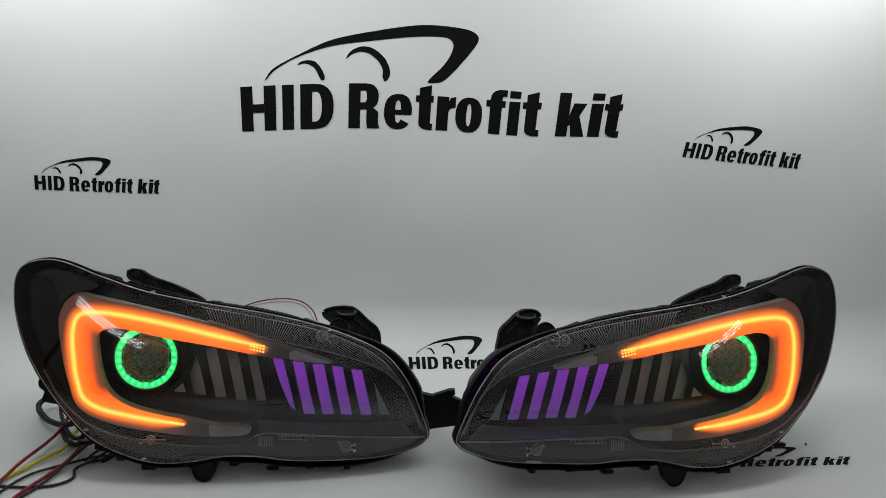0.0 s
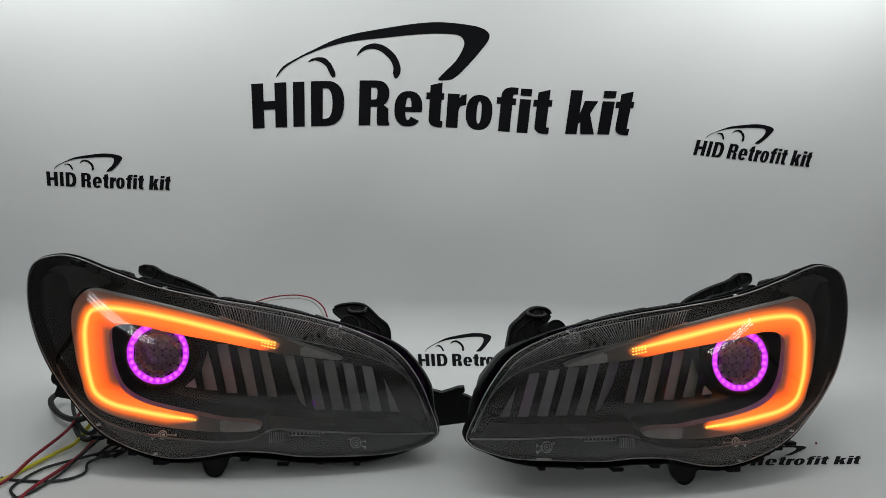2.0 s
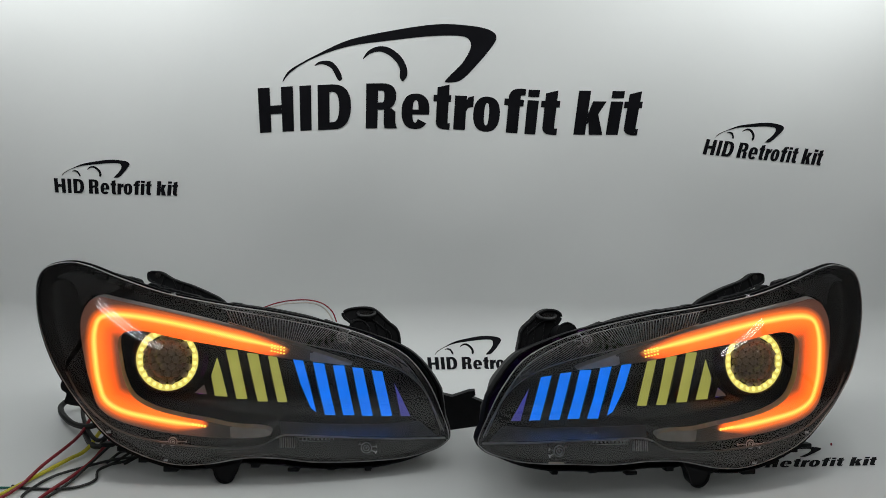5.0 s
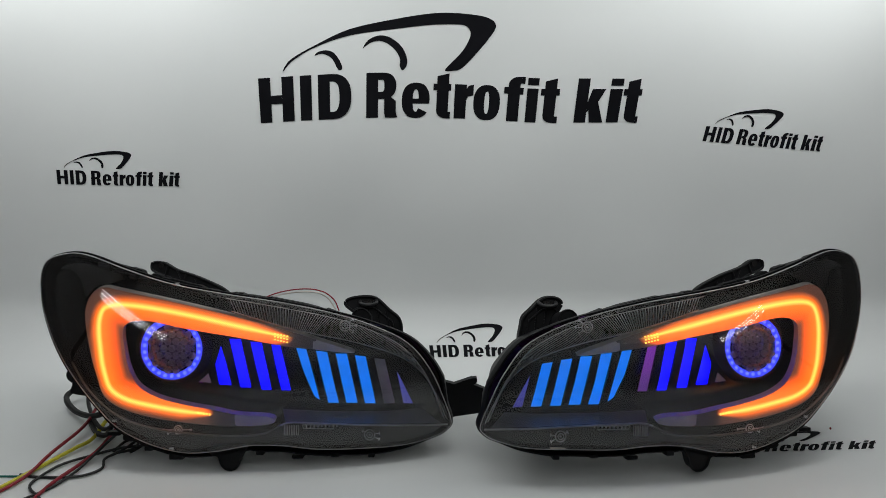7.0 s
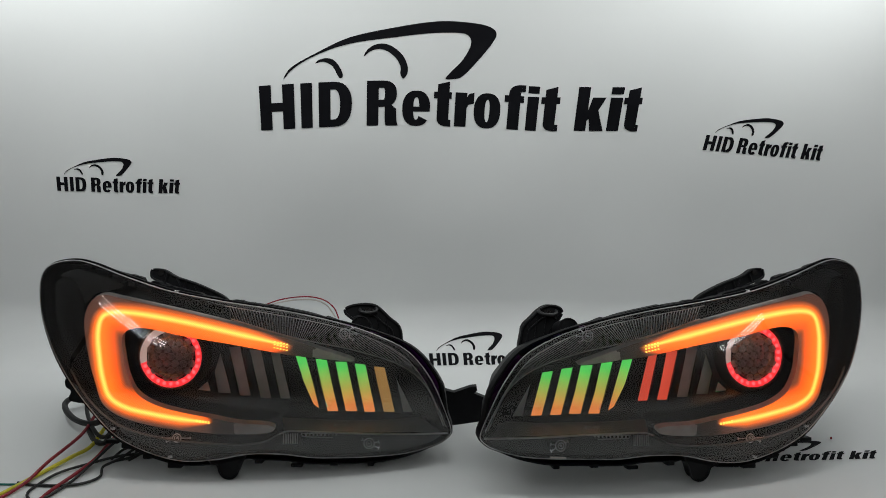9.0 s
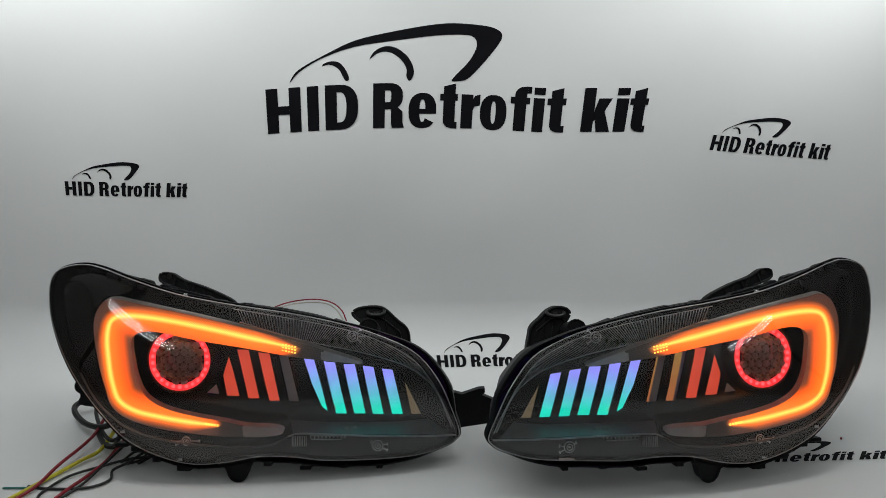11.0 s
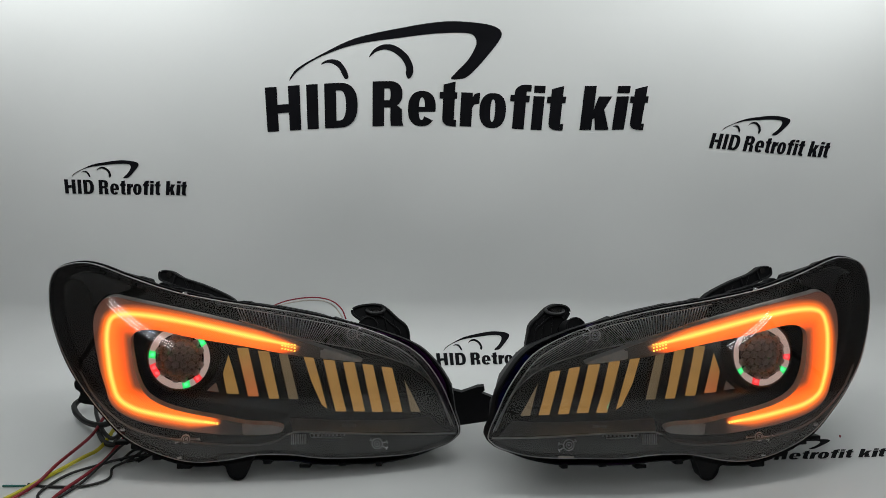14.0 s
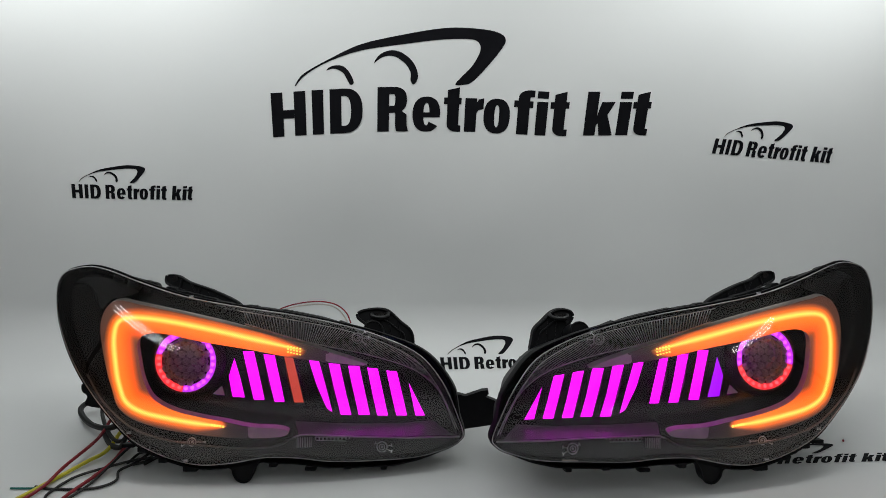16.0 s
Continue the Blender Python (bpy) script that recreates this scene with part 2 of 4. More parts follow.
def filled(outline, holes=(), step=8.0):
    """Triangles of a flat outline with holes: points and faces."""
    pts, edges = [], []
    for loop in (outline, *holes):
        k = len(pts)
        pts += [Vector((p[0], p[1])) for p in loop]
        edges += [(k + i, k + (i + 1) % len(loop)) for i in range(len(loop))]
    arr = np.array([(p[0], p[1]) for p in pts])
    lo, hi = arr.min(0), arr.max(0)
    for x in np.arange(lo[0], hi[0], step):
        for y in np.arange(lo[1], hi[1], step):
            if inside((x, y), outline) and not any(inside((x, y), h) for h in holes) and np.abs(arr - (x, y)).max(1).min() > step * 0.35:
                pts.append(Vector((x, y)))
    v, e, f, *_ = geometry.delaunay_2d_cdt(pts, edges, [], 0, 1e-5)
    keep = []
    for t in f:
        c = sum((v[i] for i in t), Vector((0, 0))) / len(t)
        if inside(c, outline) and not any(inside(c, h) for h in holes):
            keep.append(t)
    return v, keep


# ---------------------------------------------------------------- setting
SHEET_FLAT, SHEET_R = 0.3, 0.1


def on_sheet(x, s, lift=0.0):
    """The point of the backdrop at x and s metres along it from where it begins to rise."""
    if s <= 0:
        return Vector((x, SHEET_FLAT + s, lift))
    a = min(s / SHEET_R, math.pi / 2)
    p = Vector((x, SHEET_FLAT + SHEET_R * math.sin(a), SHEET_R * (1 - math.cos(a))))
    if s > SHEET_R * math.pi / 2:
        up = s - SHEET_R * math.pi / 2
        p.z += up
        lift += min(1, up / 0.15) * (0.0030 * math.sin(4.6 * x + 1.9) * math.sin(8.2 * up + 0.4) + 0.0022 * math.sin(8.3 * x + 9.5 * up) + 0.0012 * math.sin(17 * x - 13 * up + 2))
    return p + lift * Vector((0, -math.sin(a), math.cos(a)))


def build_backdrop():
    bm = bmesh.new()
    rows = []
    stations = [-1.12 + 0.04 * i for i in range(29)] + [0.0065 * i for i in range(1, 25)] + [0.1625 + 0.025 * i for i in range(38)]
    for lift in (0.0, -0.002):
        grid = [[bm.verts.new(on_sheet(-1.05 + 2.1 * i / 70, s, lift)) for i in range(71)] for s in stations]
        rows.append(grid)
        for a, b in zip(grid, grid[1:]):
            for i in range(70):
                bm.faces.new((a[i], a[i + 1], b[i + 1], b[i]))
    top, low = rows
    for a, b in ((top[0], low[0]), (top[-1], low[-1]), ([r[0] for r in top], [r[0] for r in low]), ([r[-1] for r in top], [r[-1] for r in low])):
        for i in range(len(a) - 1):
            bm.faces.new((a[i], a[i + 1], b[i + 1], b[i]))
    return tagged(part("backdrop", bm, VINYL), "white printed vinyl backdrop sweeping up behind the lamps", "backdrop", kind="structure")


def build_room():
    for name, m, s, mat in (
        ("floor", (0, -1.37, -0.8), (5, 3.96, 0.1), WOOD), ("ceiling", (0, -1.37, 2.35), (5, 3.96, 0.1), PAINT),
        ("wall_north", (0, 0.56, 0.8), (5, 0.1, 3.0), PAINT), ("wall_south", (0, -3.3, 0.8), (5, 0.1, 3.0), PAINT),
        ("wall_west", (-2.5, -1.37, 0.8), (0.1, 3.76, 3.0), PAINT), ("wall_east", (2.5, -1.37, 0.8), (0.1, 3.76, 3.0), PAINT),
    ):
        tagged(part(name, box(bmesh.new(), Matrix.Translation(m), *s), mat, smooth_faces=False), "plain pale painted workshop " + name.split("_")[0], name.split("_")[0], kind="structure")
    table = tagged(new("work_table"), "plain laminate work table under the backdrop", "table")
    table.location = (0, -0.1, -0.755)
    top = part("tabletop", box(bmesh.new(), Matrix.Translation((0, 0, 0.73)), 2.3, 1.25, 0.045, 0.006), WOOD, table)
    for x in (-1.05, 1.05):
        for y in (-0.55, 0.55):
            part("leg", box(bmesh.new(), Matrix.Translation((x, y, 0.354)), 0.05, 0.05, 0.708, 0.004), SHELL, table)


def build_light_bar(foot, head):
    """A leaning light stick between two points, its diodes turned to the lamps."""
    a, b = Vector(foot), Vector(head)
    axis = (b - a).normalized()
    face = (Vector((0.6 * a.x, 0.0, 0.15)) - (a + b) / 2)
    face = (face - axis * face.dot(axis)).normalized()
    thing = tagged(new("led_light_bar"), "slim leaning light stick with three rows of bright diodes", "lamp", group="light sticks")
    thing.matrix_world = Matrix.Translation((a + b) / 2) @ Matrix((face.cross(axis), axis, -face)).transposed().to_4x4()
    n, length = 40, (b - a).length
    back = thing.matrix_world.inverted()
    part("stand", tube(bmesh.new(), [back @ Vector((b.x, b.y, z)) + Vector((0, 0, 0.03)) for z in (-0.752, -0.3, 0.2, b.z + 0.02)], 0.014, 10), SHELL, thing, "black upright stand pole")
    part("foot_plate", disc(bmesh.new(), back @ Matrix.Translation((b.x, b.y, -0.748)), 0.11, 0.006, 24), SHELL, thing)
    part("casing", box(bmesh.new(), Matrix.Translation((0, 0, 0.012)), 0.05, length + 0.03, 0.02, 0.003), PAINT, thing)
    bm = bmesh.new()
    for i in range(n):
        for j in (-1, 0, 1):
            box(bm, Matrix.Translation((0.013 * j, length * ((i + 0.5) / n - 0.5), 0.0)), 0.005, 0.005, 0.003)
    tagged(part("diodes", bm, DIODE, thing, smooth_faces=False), kind="stuff")


# letters of the printed words: glyph, left and right edge along the logo
WORDS = (("H", 0.0, 0.091), ("I", 0.108, 0.138), ("D", 0.155, 0.242), ("R", 0.281, 0.363), ("e", 0.374, 0.447), ("t", 0.456, 0.502), ("r", 0.512, 0.561),
         ("o", 0.562, 0.632), ("f", 0.641, 0.694), ("i", 0.701, 0.73), ("t", 0.737, 0.786), ("k", 0.831, 0.908), ("i", 0.917, 0.949), ("t", 0.953, 1.0))
ROOF = [(0.0659, 1.152), (0.0717, 1.272), (0.0908, 1.44), (0.1493, 1.716), (0.2372, 2.058), (0.3543, 2.276), (0.4422, 2.391), (0.5007, 2.403), (0.5666, 2.343), (0.5974, 2.247), (0.6061, 2.115), (0.5974, 1.946), (0.5739, 1.669), (0.5417, 1.344), (0.5227, 1.201), (0.5081, 1.165), (0.4832, 1.165), (0.4949, 1.308), (0.5227, 1.561), (0.5388, 1.801), (0.5432, 1.982), (0.5329, 2.115), (0.5081, 2.162), (0.4422, 2.151), (0.3543, 2.066), (0.2372, 1.922), (0.1493, 1.669), (0.0908, 1.38)]
ARCH_SMALL = [(0.1479, 1.494), (0.1567, 1.57), (0.1757, 1.608), (0.1947, 1.57), (0.2108, 1.405), (0.2182, 1.228), (0.2108, 1.177), (0.2035, 1.253), (0.1933, 1.418), (0.1786, 1.506), (0.164, 1.532)]
ARCH_LARGE = [(0.2709, 1.646), (0.284, 1.823), (0.3104, 1.924), (0.3397, 1.886), (0.369, 1.696), (0.3836, 1.456), (0.3836, 1.278), (0.3734, 1.177), (0.366, 1.278), (0.366, 1.43), (0.3543, 1.608), (0.3324, 1.759), (0.3104, 1.81), (0.2884, 1.759)]


def arch(cx, cy, rx, ry, ix, iy, a0, a1, n=14):
    """Quads of a squarish bow between an outer and an inner oval, from a0 to a1 degrees."""
    def on(a, x, y):
        c, d = math.cos(math.radians(a)), math.sin(math.radians(a))
        return cx + x * math.copysign(abs(c) ** 0.84, c), cy + y * math.copysign(abs(d) ** 0.84, d)
    ang = [a0 + (a1 - a0) * k / n for k in range(n + 1)]
    return [(on(a, rx, ry), on(b, rx, ry), on(b, ix, iy), on(a, ix, iy)) for a, b in zip(ang, ang[1:])]


def bar(x0, x1, y0, y1):
    return [((x0, y0), (x1, y0), (x1, y1), (x0, y1))]


def glyph(ch, w):
    """A heavy condensed letter as layers of strokes, w wide, capitals 1 high."""
    s, h, x = 0.255, 0.165, 0.765
    if ch == "H":
        return [bar(0, s, 0, 1), bar(w - s, w, 0, 1), bar(s, w - s, 0.41, 0.6)]
    if ch == "I":
        return [bar(0, w, 0, 1)]
    if ch == "D":
        m = w * 0.45
        return [bar(0, s, 0, 1), bar(s, m, 0, h), bar(s, m, 1 - h, 1), arch(m, 0.5, w - m, 0.5, w - s - m, 0.5 - h, -90, 90)]
    if ch == "R":
        m = w * 0.52
        return [bar(0, s, 0, 1), bar(s, m, 0.84, 1), bar(s, m, 0.42, 0.58), arch(m, 0.71, w * 0.95 - m, 0.29, w * 0.95 - s - m, 0.13, -90, 90),
                [((w * 0.95 - s, 0.42), (w * 0.72, 0.5), (w * 0.93, 0.38), (w * 0.95 - s, 0.3)), ((w * 0.95 - s, 0.36), (w * 0.94, 0.38), (w * 0.95, 0.12), (w * 0.95 - s, 0.12)), ((w * 0.95 - s, 0.12), (w * 0.95, 0.12), (w, 0.0), (w * 0.98 - s, 0.0))]]
    if ch in "oe":
        ring = arch(w / 2, x / 2, w / 2, x / 2 + 0.015, w / 2 - s * 0.93, x / 2 - 0.13, 0, 360 if ch == "o" else 322, 26)
        return [ring] if ch == "o" else [ring, bar(s * 0.8, w - 0.005, 0.315, 0.425)]
    if ch == "t":
        a = w * 0.2
        return [[((a, 0.15), (a + s, 0.12), (a + s, 1.0), (a, 0.93))], bar(0, w, x - 0.15, x), arch(a + 0.255, 0.17, -0.255, -0.18, -0.005, -0.03, 0, 90, 5), bar(a + 0.255, w, -0.01, 0.14)]
    if ch == "r":
        return [bar(0, s, 0, x), [((s * 0.9, 0.36), (w * 0.72, 0.5), (w * 0.72, 0.74), (s * 0.9, 0.62)), ((w * 0.72, 0.5), (w, 0.53), (w, x + 0.01), (w * 0.72, 0.74))]]
    if ch == "f":
        a = w * 0.2
        return [bar(a, a + s, 0, 0.82), bar(0, w * 0.95, x - 0.15, x), arch(a + s + 0.02, 0.8, -(s + 0.02), 0.21, -0.02, 0.06, 0, 90, 6), bar(a + s + 0.02, w, 0.86, 1.01)]
    if ch == "i":
        return [bar(0, w, 0, x), bar(0, w, 0.84, 1)]
    return [bar(0, s, 0, 1), [((s, 0.24), (s + 0.2, 0.42), (w - 0.02, x), (w - 0.31, x)), ((s, 0.24), (w - 0.31, x), (s, 0.46), (s, 0.3))],
            [((s + 0.02, 0.4), (w - 0.3, 0.0), (w, 0.0), (s + 0.21, 0.52))]]


def build_logo(corners, label, lift_mid=0.0):
    """corners: top left, top right, foot right, foot left of the words, as (x, s) on the backdrop."""
    tl, tr, br, bl = [Vector(c) for c in corners]

    def place(a, b, lift=0.0007):
        p = (bl * (1 - a) + br * a) * (1 - b) + (tl * (1 - a) + tr * a) * b
        wave = lift_mid * math.sin(math.pi * min(1, max(0, a) / 0.72)) * (b < 1.1)
        return on_sheet(p.x, p.y + wave, lift)

    thing = tagged(new("printed_logo"), label, "printed logo", group="logos on the backdrop")
    base = place(0.5, 0)
    thing.location = base
    for ch, a0, a1 in WORDS:
        bm = bmesh.new()
        w = (a1 - a0) * 8.3
        for k, layer in enumerate(glyph(ch, w)):
            for quad in layer:
                vs = [bm.verts.new(place(a0 + (a1 - a0) * x / w, y, 0.0007 + 0.0001 * k) - base) for x, y in quad]
                bm.faces.new(vs)
        part("letter", bm, PRINT, thing, smooth_faces=False)
    for name, pts in (("roof_line", ROOF), ("wheel_arch", ARCH_SMALL), ("wheel_arch", ARCH_LARGE)):
        v, f = filled([(p.x, p.y) for p in spline([(a * 8, b) for a, b in pts], 5, True)], step=0.3)
        bm = bmesh.new()
        vs = [bm.verts.new(place(p[0] / 8, p[1]) - base) for p in v]
        for t in f:
            bm.faces.new([vs[i] for i in t])
        part(name, bm, PRINT, thing, smooth_faces=False)
    return thing


# ---------------------------------------------------------------- changing lights
# seconds, then for each lamp: halo, outer bars, inner bars. A halo is a letter, or arcs of letters from and to degrees from the top
def chase(a):
    return " ".join("%s%d-%d" % (c, a + b, a + b + 16) for c, b in (("r", 0), ("g", 24), ("r", 110), ("g", 140), ("r", 215), ("g", 250)))


STATES = (
    (0.0, "g", "goooo", "dddddo", "g", "ooooo", "dddddo"),
    (0.5, "g", "ggggg", "vvvvdo", "g", "ggggg", "vvvvvo"),
    (1.0, "g", "ggggg", "VVVVvo", "g", "ggggg", "VVVvvo"),
    (1.5, "m0-150", "ooooo", "oooooo", "m0-125", "ooooo", "oooooo"),
    (2.0, "m", "ooooo", "oooooo", "m", "ooooo", "oooooo"),
    (2.5, "m", "vvvvd", "yyyyyo", "m", "vvvvd", "yyyyyo"),
    (3.0, "m", "vvvvv", "YYyyno", "m", "vvvvv", "vYyyyo"),
    (3.5, "y20-45", "ooooo", "oooooo", "y10-35", "ooooo", "oooooo"),
    (4.0, "y", "ooooo", "oooooo", "y", "ooooo", "oooooo"),
    (4.6, "y", "yyyyy", "AAAdoo", "y", "yyyyy", "aaaaoo"),
    (5.0, "y", "yyyyy", "aaaaaA", "y", "yyyyy", "aaaaaA"),
    (5.5, "b10-60", "ooooo", "oooooo", "b10-60", "ooooo", "oooooo"),
    (6.0, "b", "ooooo", "oooooo", "b", "ooooo", "oooooo"),
    (6.5, "b", "boooo", "AAAAoo", "b", "ooooo", "AaaAoo"),
    (7.0, "b", "bbbbb", "aaaaoA", "b", "bbbbd", "aaaaaA"),
    (7.5, "b", "bbbbb", "abbaaA", "b", "bbbbb", "baaaaA"),
    (8.0, "a15-190", "ooooo", "oooooo", "a15-190", "ooooo", "oooooo"),
    (8.5, "a", "ooooo", "oooooo", "a", "ooooo", "oooooo"),
    (9.0, "r0-255", "ooooo", "GGGGno", "r10-250", "ooorr", "GGGGGo"),
    (9.4, "r", "ooooo", "GGGGGo", "r", "ooorr", "GGGGGo"),
    (10.0, "r", "rrrrr", "GGGGGk", "r", "rrrrr", "GGGGGk"),
    (10.6, "r", "rrrrr", "tttttk", "r", "rrrrr", "tttttk"),
    (11.3, "r", "rrrro", "tttttk", "r", "rrrgg", "tttttk"),
    (11.5, "g15-45", "ooooo", "dooooo", "g10-40", "dddvv", "ooooyo"),
    (12.0, "g", "goooo", "ppppdo", "g", "dddvv", "ppppvo"),
    (12.5, "g", "qqqqo", "ppppvo", "g", "dddvv", "ppppvo"),
    (13.0, chase(320), "nneee", "hnnnnk", chase(285), "nnnek", "hnennk"),
    (13.5, chase(350), "neenk", "nnnnnk", chase(310), "nnenk", "nnhnnk"),
    (14.0, chase(20), "nnenk", "nnnnnk", chase(335), "nennk", "nnnnnk"),
    (14.5, chase(340), "nenek", "hnnnnk", chase(300), "nneek", "hnnnnk"),
    (15.0, chase(310), "nnnek", "nnnnnk", chase(280), "nennk", "nnnnnk"),
    (15.5, chase(330), "nenek", "nnhnnk", chase(290), "nnnek", "nnnnnk"),
    (16.0, "m m290-60 m60-150 r190-290", "mmmmr", "mmmmmm", "m r110-250", "vvmmm", "mmmmmm"),
)


# ---------------------------------------------------------------- headlamp
MM = 0.001
RISE = 0.364  # the lamp leans back by twenty degrees, its depth runs level


def depth(u, v):
    """How far back the front of the lens lies, in mm, over its face."""
    return 60 * max(0, (125 - u) / 390) ** 2 + 13 * max(0, (u - 125) / 190) ** 2 + 0.13 * ((v - 148) + math.hypot(v - 148, 40)) + 0.105 * ((148 - v) + math.hypot(148 - v, 14)) + 0.0003 * max(0, 148 - v) ** 2 - 0.11 * (125 - u) - 50


OUTLINE = [(-267.6, 266.3), (-264.6, 288.0), (-250.9, 298.5), (-220.6, 303.3), (-189.5, 297.8), (-141.2, 281.2), (-74.1, 261.1), (5.8, 246.5), (83.8, 234.7), (153.6, 219.6), (208.1, 201.9), (255.2, 177.8), (286.7, 140.2), (306.5, 94.2), (316.3, 63.1), (310.6, 51.4), (294.4, 42.0), (254.3, 31.4), (198.9, 28.3), (128.9, 29.4), (82.8, 35.8), (36.5, 36.6), (-10.8, 28.4), (-58.3, 26.5), (-105.0, 39.3), (-147.1, 62.6), (-180.0, 100.4), (-210.3, 143.5), (-239.5, 188.8), (-259.5, 231.0)]
BARS_OUTER = [
    [(-24.9, 134.5), (-21.4, 120.6), (-39.0, 122.2)],
    [(-8.1, 173.2), (-0.0, 149.7), (7.1, 117.3), (-10.4, 118.2), (-15.1, 147.4)],
    [(3.3, 182.6), (19.2, 182.5), (34.7, 113.9), (19.6, 114.0)],
    [(32.9, 178.6), (48.8, 176.9), (63.0, 110.3), (48.8, 110.4)],
    [(62.4, 174.5), (75.1, 172.8), (89.8, 109.1), (76.4, 109.3)],
]
BARS_INNER = [
    [(97.3, 169.5), (111.5, 167.7), (129.6, 94.0), (121.9, 100.1), (108.7, 134.3)],
    [(125.0, 165.2), (140.8, 163.3), (156.4, 89.0), (141.3, 89.5)],
    [(152.7, 160.8), (168.5, 160.5), (182.8, 88.2), (166.8, 88.7)],
    [(179.7, 157.9), (194.8, 155.9), (208.4, 86.5), (193.1, 87.0)],
    [(206.8, 153.2), (222.0, 151.2), (235.9, 85.4), (220.5, 86.0)],
    [(238.9, 134.4), (262.0, 84.2), (248.1, 84.9)],
]
HALO = (-73.0, 170.5)
HALO_R = 38.3
HALO_BACK = 28
GUIDE_LINE = [(93.3, 186.4), (60.6, 194.2), (29.4, 201.2), (-34.0, 215.1), (-90.6, 225.6), (-131.8, 230.8), (-159.1, 230.6), (-172.4, 222.7), (-174.8, 200.3), (-169.1, 169.7), (-162.2, 139.0), (-153.8, 115.2), (-131.3, 101.0), (-95.7, 92.6), (-56.6, 85.7), (-16.1, 80.9)]
GUIDE_BODY = [(95.2, 194.7), (28.6, 212.7), (-35.0, 228.1), (-100.3, 241.8), (-150.7, 251.7), (-172.1, 255.5), (-188.3, 249.1), (-197.1, 231.0), (-195.9, 207.7), (-184.9, 169.5), (-174.0, 134.8), (-166.1, 106.8), (-144.7, 89.2), (-105.2, 76.8), (-57.9, 69.1), (4.5, 63.5), (59.0, 64.6), (72.6, 71.1), (59.7, 77.1), (21.2, 80.0), (-13.3, 87.5), (-48.0, 93.9), (-86.8, 104.1), (-113.6, 119.9), (-126.2, 143.5), (-133.9, 170.2), (-139.2, 193.0), (-135.5, 204.6), (-121.4, 210.1), (-97.0, 208.7), (-48.4, 199.0), (22.5, 187.6), (84.5, 175.8), (130.7, 169.9), (182.3, 165.1), (130.2, 183.6)]
RIB_TOP = [(4.4, 241.5), (82.8, 228.1), (152.9, 213.7), (203.8, 196.7), (248.7, 172.6), (278.7, 137.9), (299.3, 94.9), (310.6, 67.1)]
RIB_LOW = [(13.5, 223.8), (84.1, 202.9), (130.6, 191.7), (177.0, 181.8), (231.5, 165.3), (262.9, 148.0), (286.6, 120.5), (306.6, 69.1)]
LOWER_LIP = [(312.3, 58.4), (238.5, 60.7), (160.4, 65.7), (98.8, 69.9), (80.9, 66.1), (59.4, 54.8), (28.1, 51.0), (-18.5, 52.9), (-73.4, 58.3), (-120.5, 69.2), (-151.5, 85.0), (-181.7, 115.3), (-205.3, 154.3)]
RAIL_TOP = [(-241.7, 306.5), (-199.6, 304.9), (-168.1, 296.0), (-137.3, 286.4), (-113.7, 276.8), (-81.7, 269.7), (-48.4, 260.3), (0.1, 252.5), (39.9, 248.5), (79.6, 241.3), (115.2, 234.0), (139.0, 226.8), (162.8, 217.9)]
RAIL_LOW = [(-240.6, 299.1), (-198.2, 294.3), (-166.7, 283.9), (-135.9, 274.4), (-112.6, 266.5), (-80.4, 256.3), (-47.5, 250.1), (0.9, 241.5), (40.7, 236.0), (80.2, 229.6), (115.7, 222.3), (139.3, 216.6), (163.0, 210.1)]
VENT = [(109.5, 64.7), (153.7, 63.4), (151.9, 57.6), (110.9, 59.7)]
FINS = [(84.4, 56.9)]
SHELF_BACK = [(76.7, 81.5), (124.2, 78.0), (156.0, 76.2), (196.1, 74.9), (228.4, 74.4), (273.4, 76.7)]
SHELF_FRONT = [(87.5, 70.4), (129.7, 67.7), (168.3, 66.5), (207.2, 64.1), (246.5, 62.3), (302.5, 60.1)]
LOWER_TRIM = [(307.4, 55.4), (238.1, 57.5), (159.4, 62.5), (97.4, 65.9), (79.4, 62.1), (57.7, 50.7), (26.2, 46.8), (-20.8, 48.7), (-76.0, 54.2), (-123.5, 65.1), (-151.0, 77.9), (-136.9, 55.6), (-105.8, 40.2), (-62.5, 28.0), (-14.4, 30.9), (33.5, 39.1), (80.4, 38.4), (127.0, 32.0), (197.8, 31.0), (253.7, 34.2), (290.2, 43.4)]
SIDE_PANEL = [(-259.3, 261.7), (-249.7, 276.3), (-230.2, 278.1), (-214.8, 262.1), (-202.5, 214.8), (-193.0, 168.5), (-180.6, 129.5), (-171.5, 98.8), (-190.5, 121.2), (-215.4, 160.3), (-237.8, 198.7), (-251.9, 229.9)]
SIDE_FACE = [(-247.5, 281.3), (-224.6, 289.5), (-189.1, 284.8), (-149.0, 269.0), (-169.0, 260.2), (-189.7, 256.1), (-202.6, 242.6), (-212.1, 262.3), (-227.5, 278.2)]


